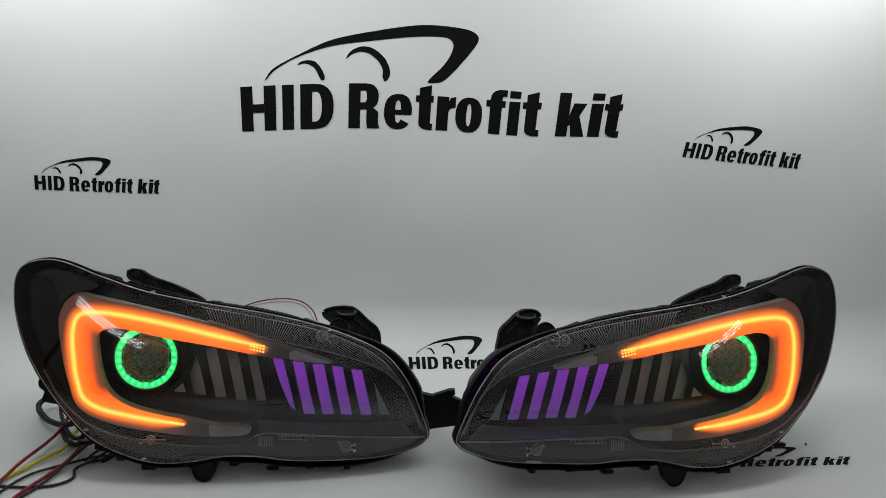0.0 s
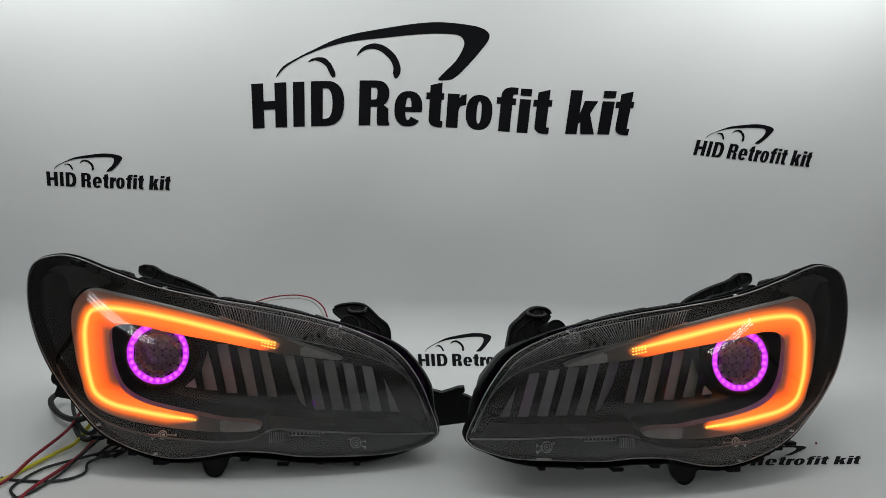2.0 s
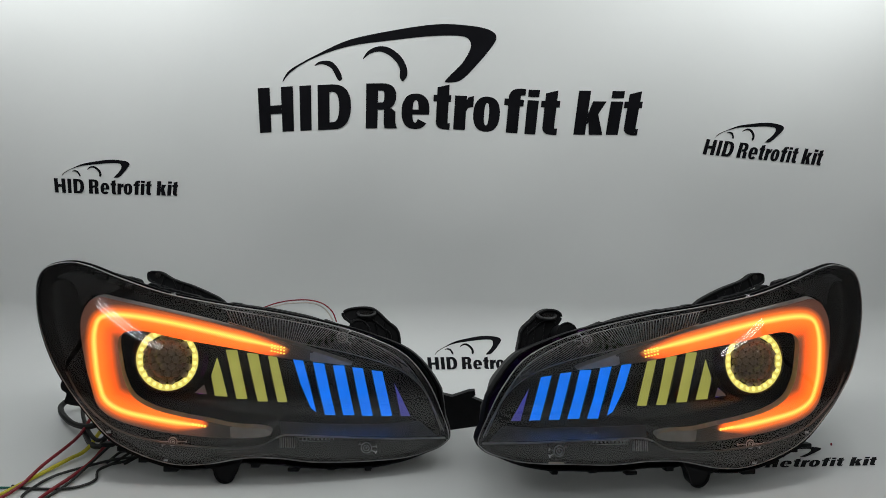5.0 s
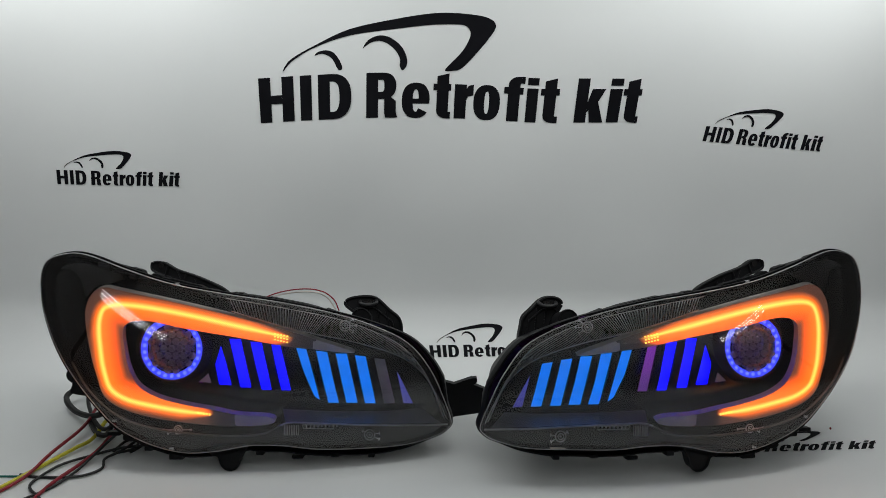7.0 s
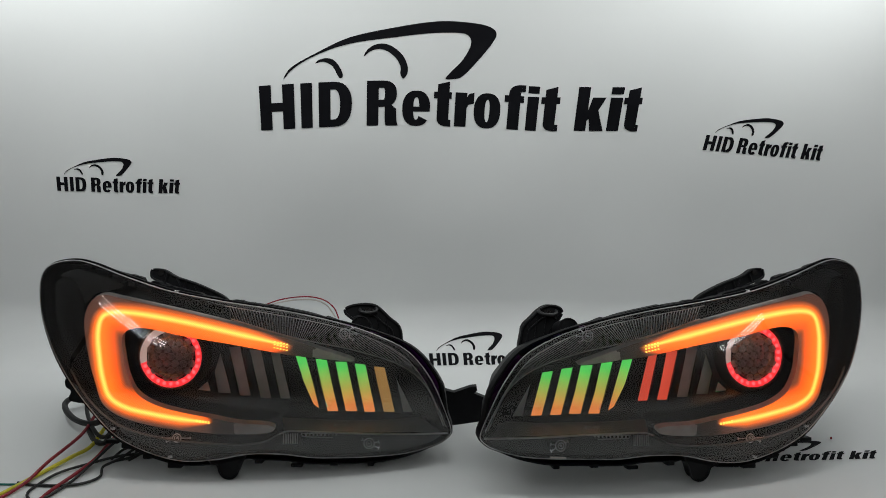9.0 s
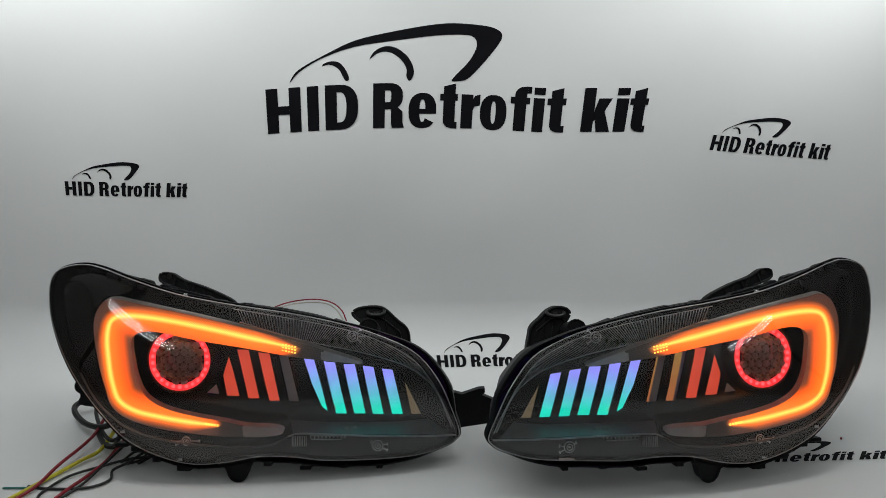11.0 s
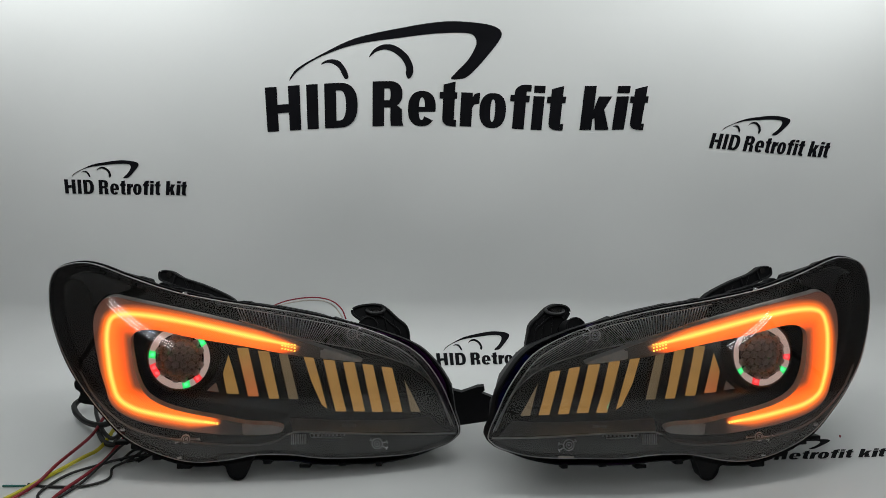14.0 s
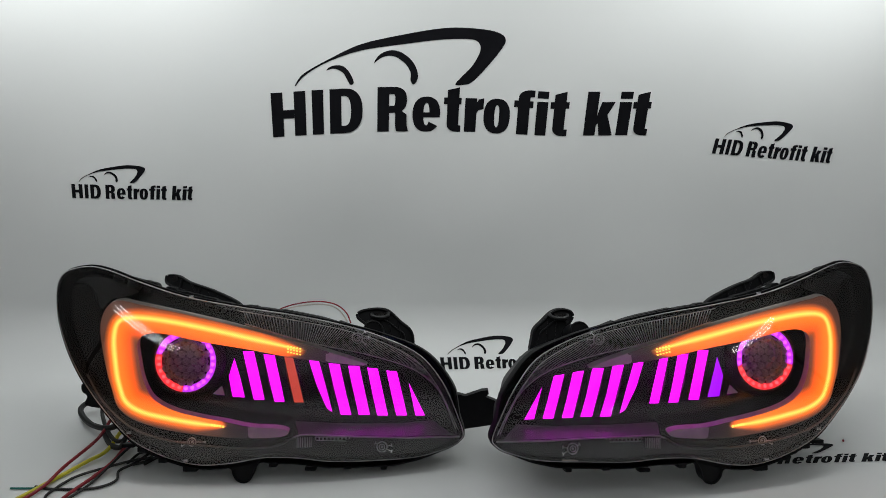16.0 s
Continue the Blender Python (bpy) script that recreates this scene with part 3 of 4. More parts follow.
class Face:
    """Places of one lamp's drawing: side is 1 for one lamp and -1 for its mirror image."""

    def __init__(self, side):
        self.side = side

    def at(self, u, v, back=0.0):
        y = depth(u, v) + back
        if self.side < 0:
            # this lamp is moulded a little shorter at both tips and along its lower inner edge
            v += 9.5 * min(1, max(0, (150 - v) / 115)) * min(1, max(0, (u + 20) / 200))
            u += float(np.interp(u, (-268, -190, 0, 130, 200, 262, 316), (8, 0.5, 0, 1.5, 2, -2, -8)))
        return Vector((self.side * u, y, v)) * MM

    def sheet(self, outline, back, holes=(), step=8.0, thick=0.0, curl=0.0, rise=RISE):
        v, f = filled(outline, holes, step)
        arr = np.array([(p[0], p[1]) for p in outline])
        bm = bmesh.new()
        dist = [to_outline(np.array((p[0], p[1])), arr) for p in v] if curl else None
        vs = [bm.verts.new(self.at(p[0], p[1], back + (curl * math.exp(-dist[i] / 4.5) if curl else 0))) for i, p in enumerate(v)]
        for t in f:
            bm.faces.new([vs[i] for i in t])
        if thick:
            made = bmesh.ops.extrude_face_region(bm, geom=bm.faces[:])
            bmesh.ops.translate(bm, vec=(0, thick * MM, rise * thick * MM), verts=[g for g in made["geom"] if isinstance(g, bmesh.types.BMVert)])
        return bm

    def loops(self, outline, stages, bm=None):
        """Skin over scaled copies of a closed outline; stages: (scale, back)."""
        bm = bm or bmesh.new()
        n = len(outline)
        cx, cy = sum(p[0] for p in outline) / n, sum(p[1] for p in outline) / n
        last = None
        for scale, back in stages:
            ring = [bm.verts.new(self.at(p[0], p[1], back) + Vector((self.side * (p[0] - cx), 0, p[1] - cy)) * (scale - 1) * MM + Vector((0, 0, (RISE - 0.0021 * p[1]) * max(0, back - 9) * MM))) for p in outline]
            if last:
                for i in range(n):
                    bm.faces.new((last[i], last[(i + 1) % n], ring[(i + 1) % n], ring[i]))
            last = ring
        return bm, last

    def path(self, pts, back):
        return [self.at(p[0], p[1], back) for p in pts]


def bar_codes(i):
    """The faces that bar i of either lamp ever shows."""
    used = {(row[c] + row[c + 1])[i + 1] for row in STATES for c in (2, 5)}
    return [code for code, *_ in FACES if code in used]


def prism(name, faces, width, length, materials, parent, dots=None):
    """A bar of many flat faces about its x axis, one material a face; the first looks along -y."""
    n = faces
    bm = bmesh.new()
    uv = bm.loops.layers.uv.new("UVMap")
    apo = width / 2 / math.tan(math.pi / n)
    for k in range(n):
        turn = Matrix.Rotation(2 * math.pi * k / n, 3, "X")
        co = [turn @ Vector((x, -apo, z)) for x, z in ((-length / 2, -width / 2), (length / 2, -width / 2), (length / 2, width / 2), (-length / 2, width / 2))]
        f = bm.faces.new([bm.verts.new(c) for c in co])
        f.material_index = k
        for loop, st in zip(f.loops, ((0, 0), (0, 1), (1, 1), (1, 0))):
            loop[uv].uv = st
        if dots:
            r = width * 0.27
            ring = [bm.verts.new(turn @ Vector((r * math.cos(a), -apo - 0.0003, r * math.sin(a)))) for a in (2 * math.pi * j / 8 for j in range(8))]
            g = bm.faces.new(ring)
            g.material_index = n + k
            for loop in g.loops:
                loop[uv].uv = (0.5, 0.5)
    bmesh.ops.remove_doubles(bm, verts=bm.verts[:], dist=1e-6)
    me = bpy.data.meshes.new(name)
    bm.to_mesh(me)
    bm.free()
    for m in materials + (dots or []):
        me.materials.append(m)
    ob = new(name, me)
    ob.parent = parent
    return ob, apo


def guide_face(F, line):
    """The front of the light guide; its map holds the distance from the LED line across and the way along it."""
    v, f = filled([(p.x, p.y) for p in spline(GUIDE_BODY, 4, True)], step=3.2)
    arr = np.array([(p.x, p.y) for p in line])
    a, d = arr[:-1], arr[1:] - arr[:-1]
    run = np.concatenate(([0], np.cumsum(np.hypot(d[:, 0], d[:, 1]))))
    bm = bmesh.new()
    uv = bm.loops.layers.uv.new("UVMap")
    vs, co = [], []
    for p in v:
        q = np.array((p[0], p[1]))
        t = ((q - a) * d).sum(1) / (d * d).sum(1)
        tc = np.clip(t, 0, 1)
        dist = np.hypot(*((a + d * tc[:, None]) - q).T)
        i = int(dist.argmin())
        cross = d[i, 0] * (q[1] - a[i, 1]) - d[i, 1] * (q[0] - a[i, 0])
        along = run[i] + np.hypot(*d[i]) * tc[i]
        if i == 0 and t[0] < 0:
            along = t[0] * np.hypot(*d[0])
        if i == len(d) - 1 and t[i] > 1:
            along = run[i] + np.hypot(*d[i]) * t[i]
        way = along / run[-1]
        slim = max(0.2, min(1, 0.25 + way / 0.15, 0.25 + (1 - way) / 0.1))
        co.append((0.32 + math.copysign(dist[i], cross) / (46 * slim), way))
        vs.append(bm.verts.new(F.at(p[0], p[1], 11.5)))
    for tri in f:
        if not any(-0.06 < co[i][1] < 1.06 for i in tri):
            continue
        face = bm.faces.new([vs[i] for i in tri])
        for loop, i in zip(face.loops, tri):
            loop[uv].uv = co[i]
    bmesh.ops.delete(bm, geom=[v for v in bm.verts if not v.link_faces], context="VERTS")
    return bm


def screw_boss(face, lamp, u, v, back, size, arms):
    bm = bmesh.new()
    m = Matrix.Translation(face.at(u, v, back)) @ pose(0, 0, 0, 90) @ Matrix.Scale(size, 4)
    for r, w, z in ((7.2, 0.9, 0.0), (4.0, 0.7, 0.001)):
        loop = [m @ Vector((r * math.cos(a) * MM, r * math.sin(a) * MM, z)) for a in (2 * math.pi * k / 20 for k in range(21))]
        tube(bm, loop, w * size * MM, 6, False)
    disc(bm, m, 1.6 * MM, 3 * MM, 10, 1.2 * MM)
    for a, reach in arms:
        arm = m @ pose(0, 0, 0, 0, 0, a if face.side > 0 else 180 - a)
        box(bm, arm @ Matrix.Translation(((7.5 + reach / 2) * MM, 0, 0)), reach * MM, 1.4 * MM, 2.0 * MM, 0.0004)
        box(bm, arm @ Matrix.Translation(((7.0 + reach) * MM, 0, 0)), 1.6 * MM, 4.5 * MM, 2.0 * MM, 0.0004)
    return part("screw_boss", bm, CLEARISH, lamp, "clear moulded screw boss")


CLEARISH = material("clear_moulded_boss", (0.65, 0.65, 0.68), 0.15, vary=0.4, scale=200)


def build_headlamp(side, where, label):
    lamp = tagged(new("headlamp"), label, "headlamp", group="pair of headlamps")
    lamp.matrix_world = where
    F = Face(side)
    outline = [(p.x, p.y) for p in spline(OUTLINE, 5, True)]
    cx, cy = sum(p[0] for p in outline) / len(outline), sum(p[1] for p in outline) / len(outline)

    def scaled(k):
        return [(cx + (p[0] - cx) * k, cy + (p[1] - cy) * k) for p in outline]

    # back shell
    wide = []
    for i, p in enumerate(outline):
        q0, q1 = outline[i - 3], outline[(i + 3) % len(outline)]
        n = Vector((q1[1] - q0[1], q0[0] - q1[0])).normalized()
        if n.dot(Vector((p[0] - cx, p[1] - cy))) < 0:
            n = -n
        low = max(0, -n.y) ** 2 * min(1, max(0, (285 - p[0]) / 70)) * (8 if p[0] > 40 else 5)
        end = 10 * max(0, n.x) * min(1, max(0, (p[0] - 150) / 110)) * min(1, max(0, (p[1] - 85) / 35))
        w = 3.6 + low + end
        wide.append((p[0] + w * n.x, p[1] + w * n.y))
    bm, last = F.loops(wide, ((0.985, 6), (0.997, 6.2), (1.0, 9), (1.0, 21), (0.97, 24), (0.955, 50), (0.915, 95), (0.79, 130), (0.5, 140)))
    bm.faces.new(last)
    shell = part("housing", bm, SHELL, lamp, "black moulded plastic back shell")
    # clear cover
    bm = F.sheet(scaled(1.004), 0, step=7, curl=2)
    lens = part("lens", bm, LENS, lamp, "clear curved polycarbonate cover lens")
    bm = tube(bmesh.new(), F.path(scaled(1.004) + scaled(1.004)[:1], 4), 0.7 * MM, 6, False)
    part("lens_edge", bm, RIMLINE, lens)
    # dark inner bezel with the openings for the bars and the projector
    circle = [(HALO[0] + HALO_R * 1.38 * math.cos(a), HALO[1] + HALO_R * 1.38 * math.sin(a)) for a in (2 * math.pi * i / 40 for i in range(40))]
    bezel_loop = scaled(0.955)
    bezel = part("bezel", F.sheet(bezel_loop, 40, BARS_OUTER + BARS_INNER + [circle], 9), GLOSS, lamp, "gloss black inner bezel with slanted slots")
    bm, _ = F.loops(outline, ((0.99, 9), (0.97, 24), (0.945, 42)))
    part("side_wall", bm, SHELL, lamp)
    # ribbed strip under the upper edge
    top, low = spline(RIB_TOP, 19), spline(RIB_LOW, 19)
    bm, fine = bmesh.new(), bmesh.new()
    prev = None
    for i, (a, b) in enumerate(zip(top, low)):
        row = (bm.verts.new(F.at(a.x, a.y, 9)), bm.verts.new(F.at(b.x, b.y, 11)), bm.verts.new(F.at(b.x, b.y - 1, 18)))
        if prev:
            bm.faces.new((prev[0], row[0], row[1], prev[1]))
            bm.faces.new((prev[1], row[1], row[2], prev[2]))
        prev = row
        if 0 < i < len(top) - 1 and (top[i + 1] - a).length > 1.2:
            d = (top[i + 1] - a).normalized() * 0.45
            ridge = [[fine.verts.new(F.at(p.x + k * d.x, p.y + k * d.y, back)) for k, back in ((-1, 9.4 + e), (0, 7.6 + e), (1, 9.4 + e))] for p, e in ((a, 0), (b, 2))]
            for k in (0, 1):
                fine.faces.new((ridge[0][k], ridge[0][k + 1], ridge[1][k + 1], ridge[1][k]))
    strip = part("ribbed_strip", bm, GLOSS, lamp, "dark grey finely ribbed trim strip", False)
    tagged(part("fine_ribs", fine, RIBBED, strip, smooth_faces=False), kind="stuff")
    # pale tubes standing in for the bright highlights along the strip's two edges
    part("edge_highlight", tube(bmesh.new(), F.path(spline(RIB_LOW, 8), 6), 0.8 * MM, 6), EDGE, lamp)
    part("edge_highlight", tube(bmesh.new(), F.path(spline(RIB_TOP, 8), 5), 0.6 * MM, 6), EDGE, lamp)
    # lower trim and its lip
    lower = part("lower_trim", F.sheet([(p[0], p[1]) for p in LOWER_TRIM], 14, step=9, thick=3), SATIN, lamp, "dark grey lower trim panel")
    # the stretch by the guide is coloured darker to hold down its orange light
    part("lip", tube(bmesh.new(), F.path(spline(LOWER_LIP[4:], 6), 2), 1.3 * MM, 6), LIP, lower)
    part("lip", tube(bmesh.new(), F.path(spline(LOWER_LIP[:5], 6), 2), 1.3 * MM, 6), EDGE, lower, "pale grey lip")
    bm = bmesh.new()
    prev = None
    for a, b in zip(spline(SHELF_BACK, 8), spline(SHELF_FRONT, 8)):
        pair = (bm.verts.new(F.at(a.x, a.y, 40)), bm.verts.new(F.at(b.x, b.y, 5)))
        if prev:
            bm.faces.new((prev[0], pair[0], pair[1], prev[1]))
        prev = pair
    part("shelf", bm, LIP, lamp, "dark grey shelf under the light bars")
    part("side_panel", F.sheet([(p.x, p.y) for p in spline(SIDE_PANEL, 4, True)], 22, step=10, thick=4), GLOSS, lamp)
    part("side_face", F.sheet([(p.x, p.y) for p in spline(SIDE_FACE, 4, True)], 18, step=10, thick=4), SATIN, lamp)
    # orange light guide
    body = part("light_guide", F.sheet([(p.x, p.y) for p in spline(GUIDE_BODY, 4, True)], 12, step=8, thick=9), FROST, lamp, "frosted hook-shaped daytime light guide")
    line = [Vector((p.x, p.y)) for p in spline(GUIDE_LINE, 10)]

    part("lit_face", guide_face(F, line), GUIDE, body, "glowing orange light face")
    # projector with honeycomb reflector and halo of light segments
    hx, hz = HALO
    c = F.at(hx, hz, HALO_BACK)
    facing = Matrix.Translation(c) @ pose(0, 0, 0, 90)
    bm = bmesh.new()
    last = None
    for k, b in ((1.41, 28), (1.41, 9), (1.395, 7), (1.21, -1.4), (1.17, -2.8), (1.135, -3.0), (1.125, 1)):
        ring = [bm.verts.new(c + Vector((HALO_R * k * math.cos(a), b, HALO_R * k * math.sin(a))) * MM) for a in (2 * math.pi * i / 40 for i in range(40))]
        if last:
            for i in range(40):
                bm.faces.new((last[i], last[(i + 1) % 40], ring[(i + 1) % 40], ring[i]))
        last = ring
    part("projector_surround", bm, DISH, lamp, "black dished surround")
    halo = part("halo_ring", disc(bmesh.new(), facing @ Matrix.Translation((0, 0, -0.0007)), HALO_R * 0.885 * MM, 3 * MM, 40), SHELL, lamp, "ring of colour-changing light segments")
    count = 26
    segs = []
    for i in range(count):
        a = 2 * math.pi * i / count
        radial = Vector((side * math.sin(a), 0, math.cos(a)))
        tangent = Vector((side * math.cos(a), 0, -math.sin(a)))
        seg, apo = prism("light_segment", len(RING), 10.2 * MM, 2 * math.pi * (HALO_R + 6.0) / count * MM, RING_MATERIALS, halo, DOT_MATERIALS)
        y = Vector((0, 1, 0))
        base = Matrix((tangent, y, tangent.cross(y))).transposed().to_4x4()
        base = base @ pose(0, 0, 0, side * 8)
        spot = c + radial * HALO_R * MM + Vector((0, -0.0009 + 0.0003 * (i % 2), 0)) + base.to_3x3() @ Vector((0, apo, 0))
        segs.append((seg, Matrix.Translation(spot) @ base))
        seg.matrix_basis = segs[-1][1]
    reflector = bmesh.new()
    for q in range(-3, 4):
        for r in range(-3, 4):
            x, z = 11.4 * (q + r / 2), 9.9 * r
            if math.hypot(x, z) < 33:
                m = facing @ Matrix.Translation((x * MM, z * MM, 0.002)) @ pose(0, 0, 0, 0, 0, 30)
                disc(reflector, m, 6.3 * MM, 4.5 * MM, 6, 4.0 * MM)
    part("honeycomb", reflector, HONEY, halo, "dark honeycomb reflector")
    bm = bmesh.new()
    bmesh.ops.create_uvsphere(bm, u_segments=32, v_segments=20, radius=1)
    bmesh.ops.delete(bm, geom=[v for v in bm.verts if v.co.z < -0.01], context="VERTS")
    bmesh.ops.transform(bm, matrix=facing @ Matrix.Diagonal((HALO_R * 0.84 * MM, HALO_R * 0.84 * MM, 14 * MM, 1)), verts=bm.verts[:])
    part("projector_lens", bm, GLASS, lamp, "domed clear projector lens")
    # slanted light bars
    bars = []
    part("frosted_pane", F.sheet(BARS_OUTER[0], 40.6, step=9, thick=1), OFF, lamp)
    for poly in BARS_OUTER[1:] + BARS_INNER:
        vmax, vmin = max(p[1] for p in poly), min(p[1] for p in poly)
        ptop = [p for p in poly if p[1] > vmax - 6]
        pbot = [p for p in poly if p[1] < vmin + 6]
        head = (sum(p[0] for p in ptop) / len(ptop), vmax)
        foot = (sum(p[0] for p in pbot) / len(pbot), vmin)
        hi, lo = F.at(*head, 42), F.at(*foot, 42)
        axis = (hi - lo).normalized()
        # width across the bar, with a margin
        d2 = Vector((head[0] - foot[0], head[1] - foot[1])).normalized()
        across = [(p[0] - foot[0]) * d2.y - (p[1] - foot[1]) * d2.x for p in poly]
        width = (max(across) - min(across) + (10 if not bars else 3 if poly is BARS_INNER[-1] else 9 if poly is BARS_INNER[0] else 5)) * MM
        mid = (max(across) + min(across)) / 2
        codes = bar_codes(len(bars))
        bar, apo = prism("light_bar", max(6, len(codes)), width, (hi - lo).length + 6 * MM, [BAR_MATERIALS[c] for c in (codes + codes[:1] * 6)[:max(6, len(codes))]], lamp)
        um, vm = (head[0] + foot[0]) / 2, (head[1] + foot[1]) / 2
        slope = (depth(um + 5, vm) - depth(um - 5, vm)) / 10
        y = Vector((-side * slope, 1, 0)).normalized()
        y = (y - axis * axis.dot(y)).normalized()
        base = Matrix((axis, y, axis.cross(y))).transposed().to_4x4()
        shift = Vector((side * mid * d2.y, 0, -mid * d2.x)) * MM
        bars.append((bar, Matrix.Translation((hi + lo) / 2 + shift + y * (apo + (0.0 if bars else 0.004))) @ base))
        bar.matrix_basis = bars[-1][1]
    rng = random.Random(9)
    up = spline(RAIL_TOP, 7)
    jag, step = [], 0
    for i, p in enumerate(up):
        step = rng.choice((0, 0, 1.6, -1.6, 2.6)) if i % 3 == 0 else step
        jag.append((p.x, p.y - 2 - 7 * max(0, 1 - 3 * i / len(up)) + step))
    part("top_rail", F.sheet(jag + [(p.x, p.y) for p in reversed(spline(RAIL_LOW, 7))], 16, step=9, thick=12, rise=0.0), SHELL, lamp, "notched black rear rim", False)
    part("vent_rim", tube(bmesh.new(), F.path(VENT + VENT[:1], 8.5), 0.7 * MM, 6, False), EDGE, lower)
    part("vent_slot", F.sheet(VENT, 9, step=9, thick=4), GLOSS, lower)
    teeth = bmesh.new()
    for i in range(9):
        u = VENT[0][0] + 6 + i * 5.2
        box(teeth, Matrix.Translation(F.at(u, (VENT[0][1] + VENT[3][1]) / 2, 8)), 1.6 * MM, 2 * MM, 3 * MM)
    tagged(part("vent_teeth", teeth, EDGE, lower), kind="stuff")
    fins = bmesh.new()
    for i in range(9):
        box(fins, Matrix.Translation(F.at(FINS[0][0] + i * 2.4, FINS[0][1], 9)), 0.9 * MM, 2 * MM, 14 * MM)
    tagged(part("fine_fins", fins, EDGE, lower), kind="stuff")
    dots = bmesh.new()
    for k in range(5):
        for r in range(3):
            box(dots, Matrix.Translation(F.at(line[0].x - 3 - 4.2 * k, line[0].y + 2.6 + 0.9 * k - 4 * r, 10.6)), 2.6 * MM, 1 * MM, 1.8 * MM, 0.0004)
        box(dots, Matrix.Translation(F.at(line[-1].x - 1 - 4 * k, line[-1].y + 0.6 * k, 10.6)), 2.4 * MM, 1 * MM, 3.2 * MM, 0.0004)
    tagged(part("guide_diodes", dots, AMBER, body, "row of amber diodes"), kind="stuff")
    # screw bosses, clips, small lettering
    for (u, v), size, arms in zip(SCREWS, (1.0, 1.0, 0.8), (((0, 9), (40, 7), (-35, 7)), ((10, 7), (-25, 8), (150, 4)), ((0, 16), (180, 18), (200, 12)))):
        screw_boss(F, lamp, u, v, 4, size, arms)
    build_brackets(F, lamp)
    # approval mark: bars of the size of the tiny letters on the lens
    for u in (0, 3, 6, 11, 14, 17):
        p = F.at(MARK[0] + u, MARK[1], -0.6)
        part("approval_mark", box(bmesh.new(), Matrix.Translation(p), 1.6 * MM, 0.3 * MM, 3.4 * MM), LIP, lens)
    return lamp, segs, bars


DISH = material("black_projector_tube", (0.03, 0.03, 0.03), 0.25, vary=0.2)
HONEY = material("honeycomb_reflector", (0.4, 0.38, 0.38), 0.3, vary=0.2, spec=0.6)
SCREWS = [(169.3, 203.0), (202.3, 48.0), (-60.4, 59.8)]
MARK = (157.0, 77.2)
ARM = [(-115.9, 290.5), (-100.6, 289.7), (-81.4, 279.8), (-48.9, 269.3), (-12.4, 253.2), (-5.8, 243.7), (-51.0, 247.6), (-74.3, 259.7), (-90.1, 268.5), (-114.6, 277.4), (-118.8, 285.6)]
POST = [(157.3, 230.3), (168.1, 235.3), (189.4, 236.8), (204.9, 232.4), (224.1, 215.1), (238.9, 202.1), (242.6, 182.5), (241.1, 159.7), (182.4, 173.6), (174.9, 207.3), (158.3, 222.7)]
POST_TWIN = [(168.7, 227.8), (173.8, 235.2), (187.6, 236.9), (200.4, 231.3), (213.6, 220.0), (225.8, 209.5), (230.7, 197.5), (233.5, 167.0), (188.3, 179.5), (184.8, 203.6), (176.3, 215.6)]
FOOT = [(-19.9, 34.2), (-18.4, 23.1), (-9.3, 18.8), (-7.0, 8.4), (-2.1, 0.5), (5.7, -2.1), (13.8, 0.4), (19.2, 8.2), (23.2, 18.6), (29.4, 28.8), (27.6, 35.6)]
EAR = [(-239.4, 131.1), (-232.0, 134.6), (-229.4, 121.3), (-198.0, 107.1), (-194.7, 97.0), (-234.2, 100.0), (-231.8, 114.5), (-239.2, 121.0)]
GAP_ARM = [(284.4, 91.2), (305.6, 103.0), (323.3, 97.6), (349.2, 105.4), (359.1, 105.8), (360.1, 99.3), (354.7, 95.0), (372.9, 86.5), (373.5, 36.0), (319.8, 39.7), (293.0, 46.0)]
CLIPS = [(-204.5, 300.8), (-177.3, 292.7), (-154.9, 284.7), (-133.0, 277.5), (-114.0, 272.0), (-53.0, 258.6), (-26.0, 252.4), (15.9, 245.3), (43.7, 242.1), (79.5, 234.9), (111.1, 230.0), (-157.1, 57.2), (100.0, 23.0), (203.0, 22.0), (152.0, 24.0), (-70.0, 24.0), (-108.0, 37.0), (-136.0, 52.0), (48.0, 31.0)]


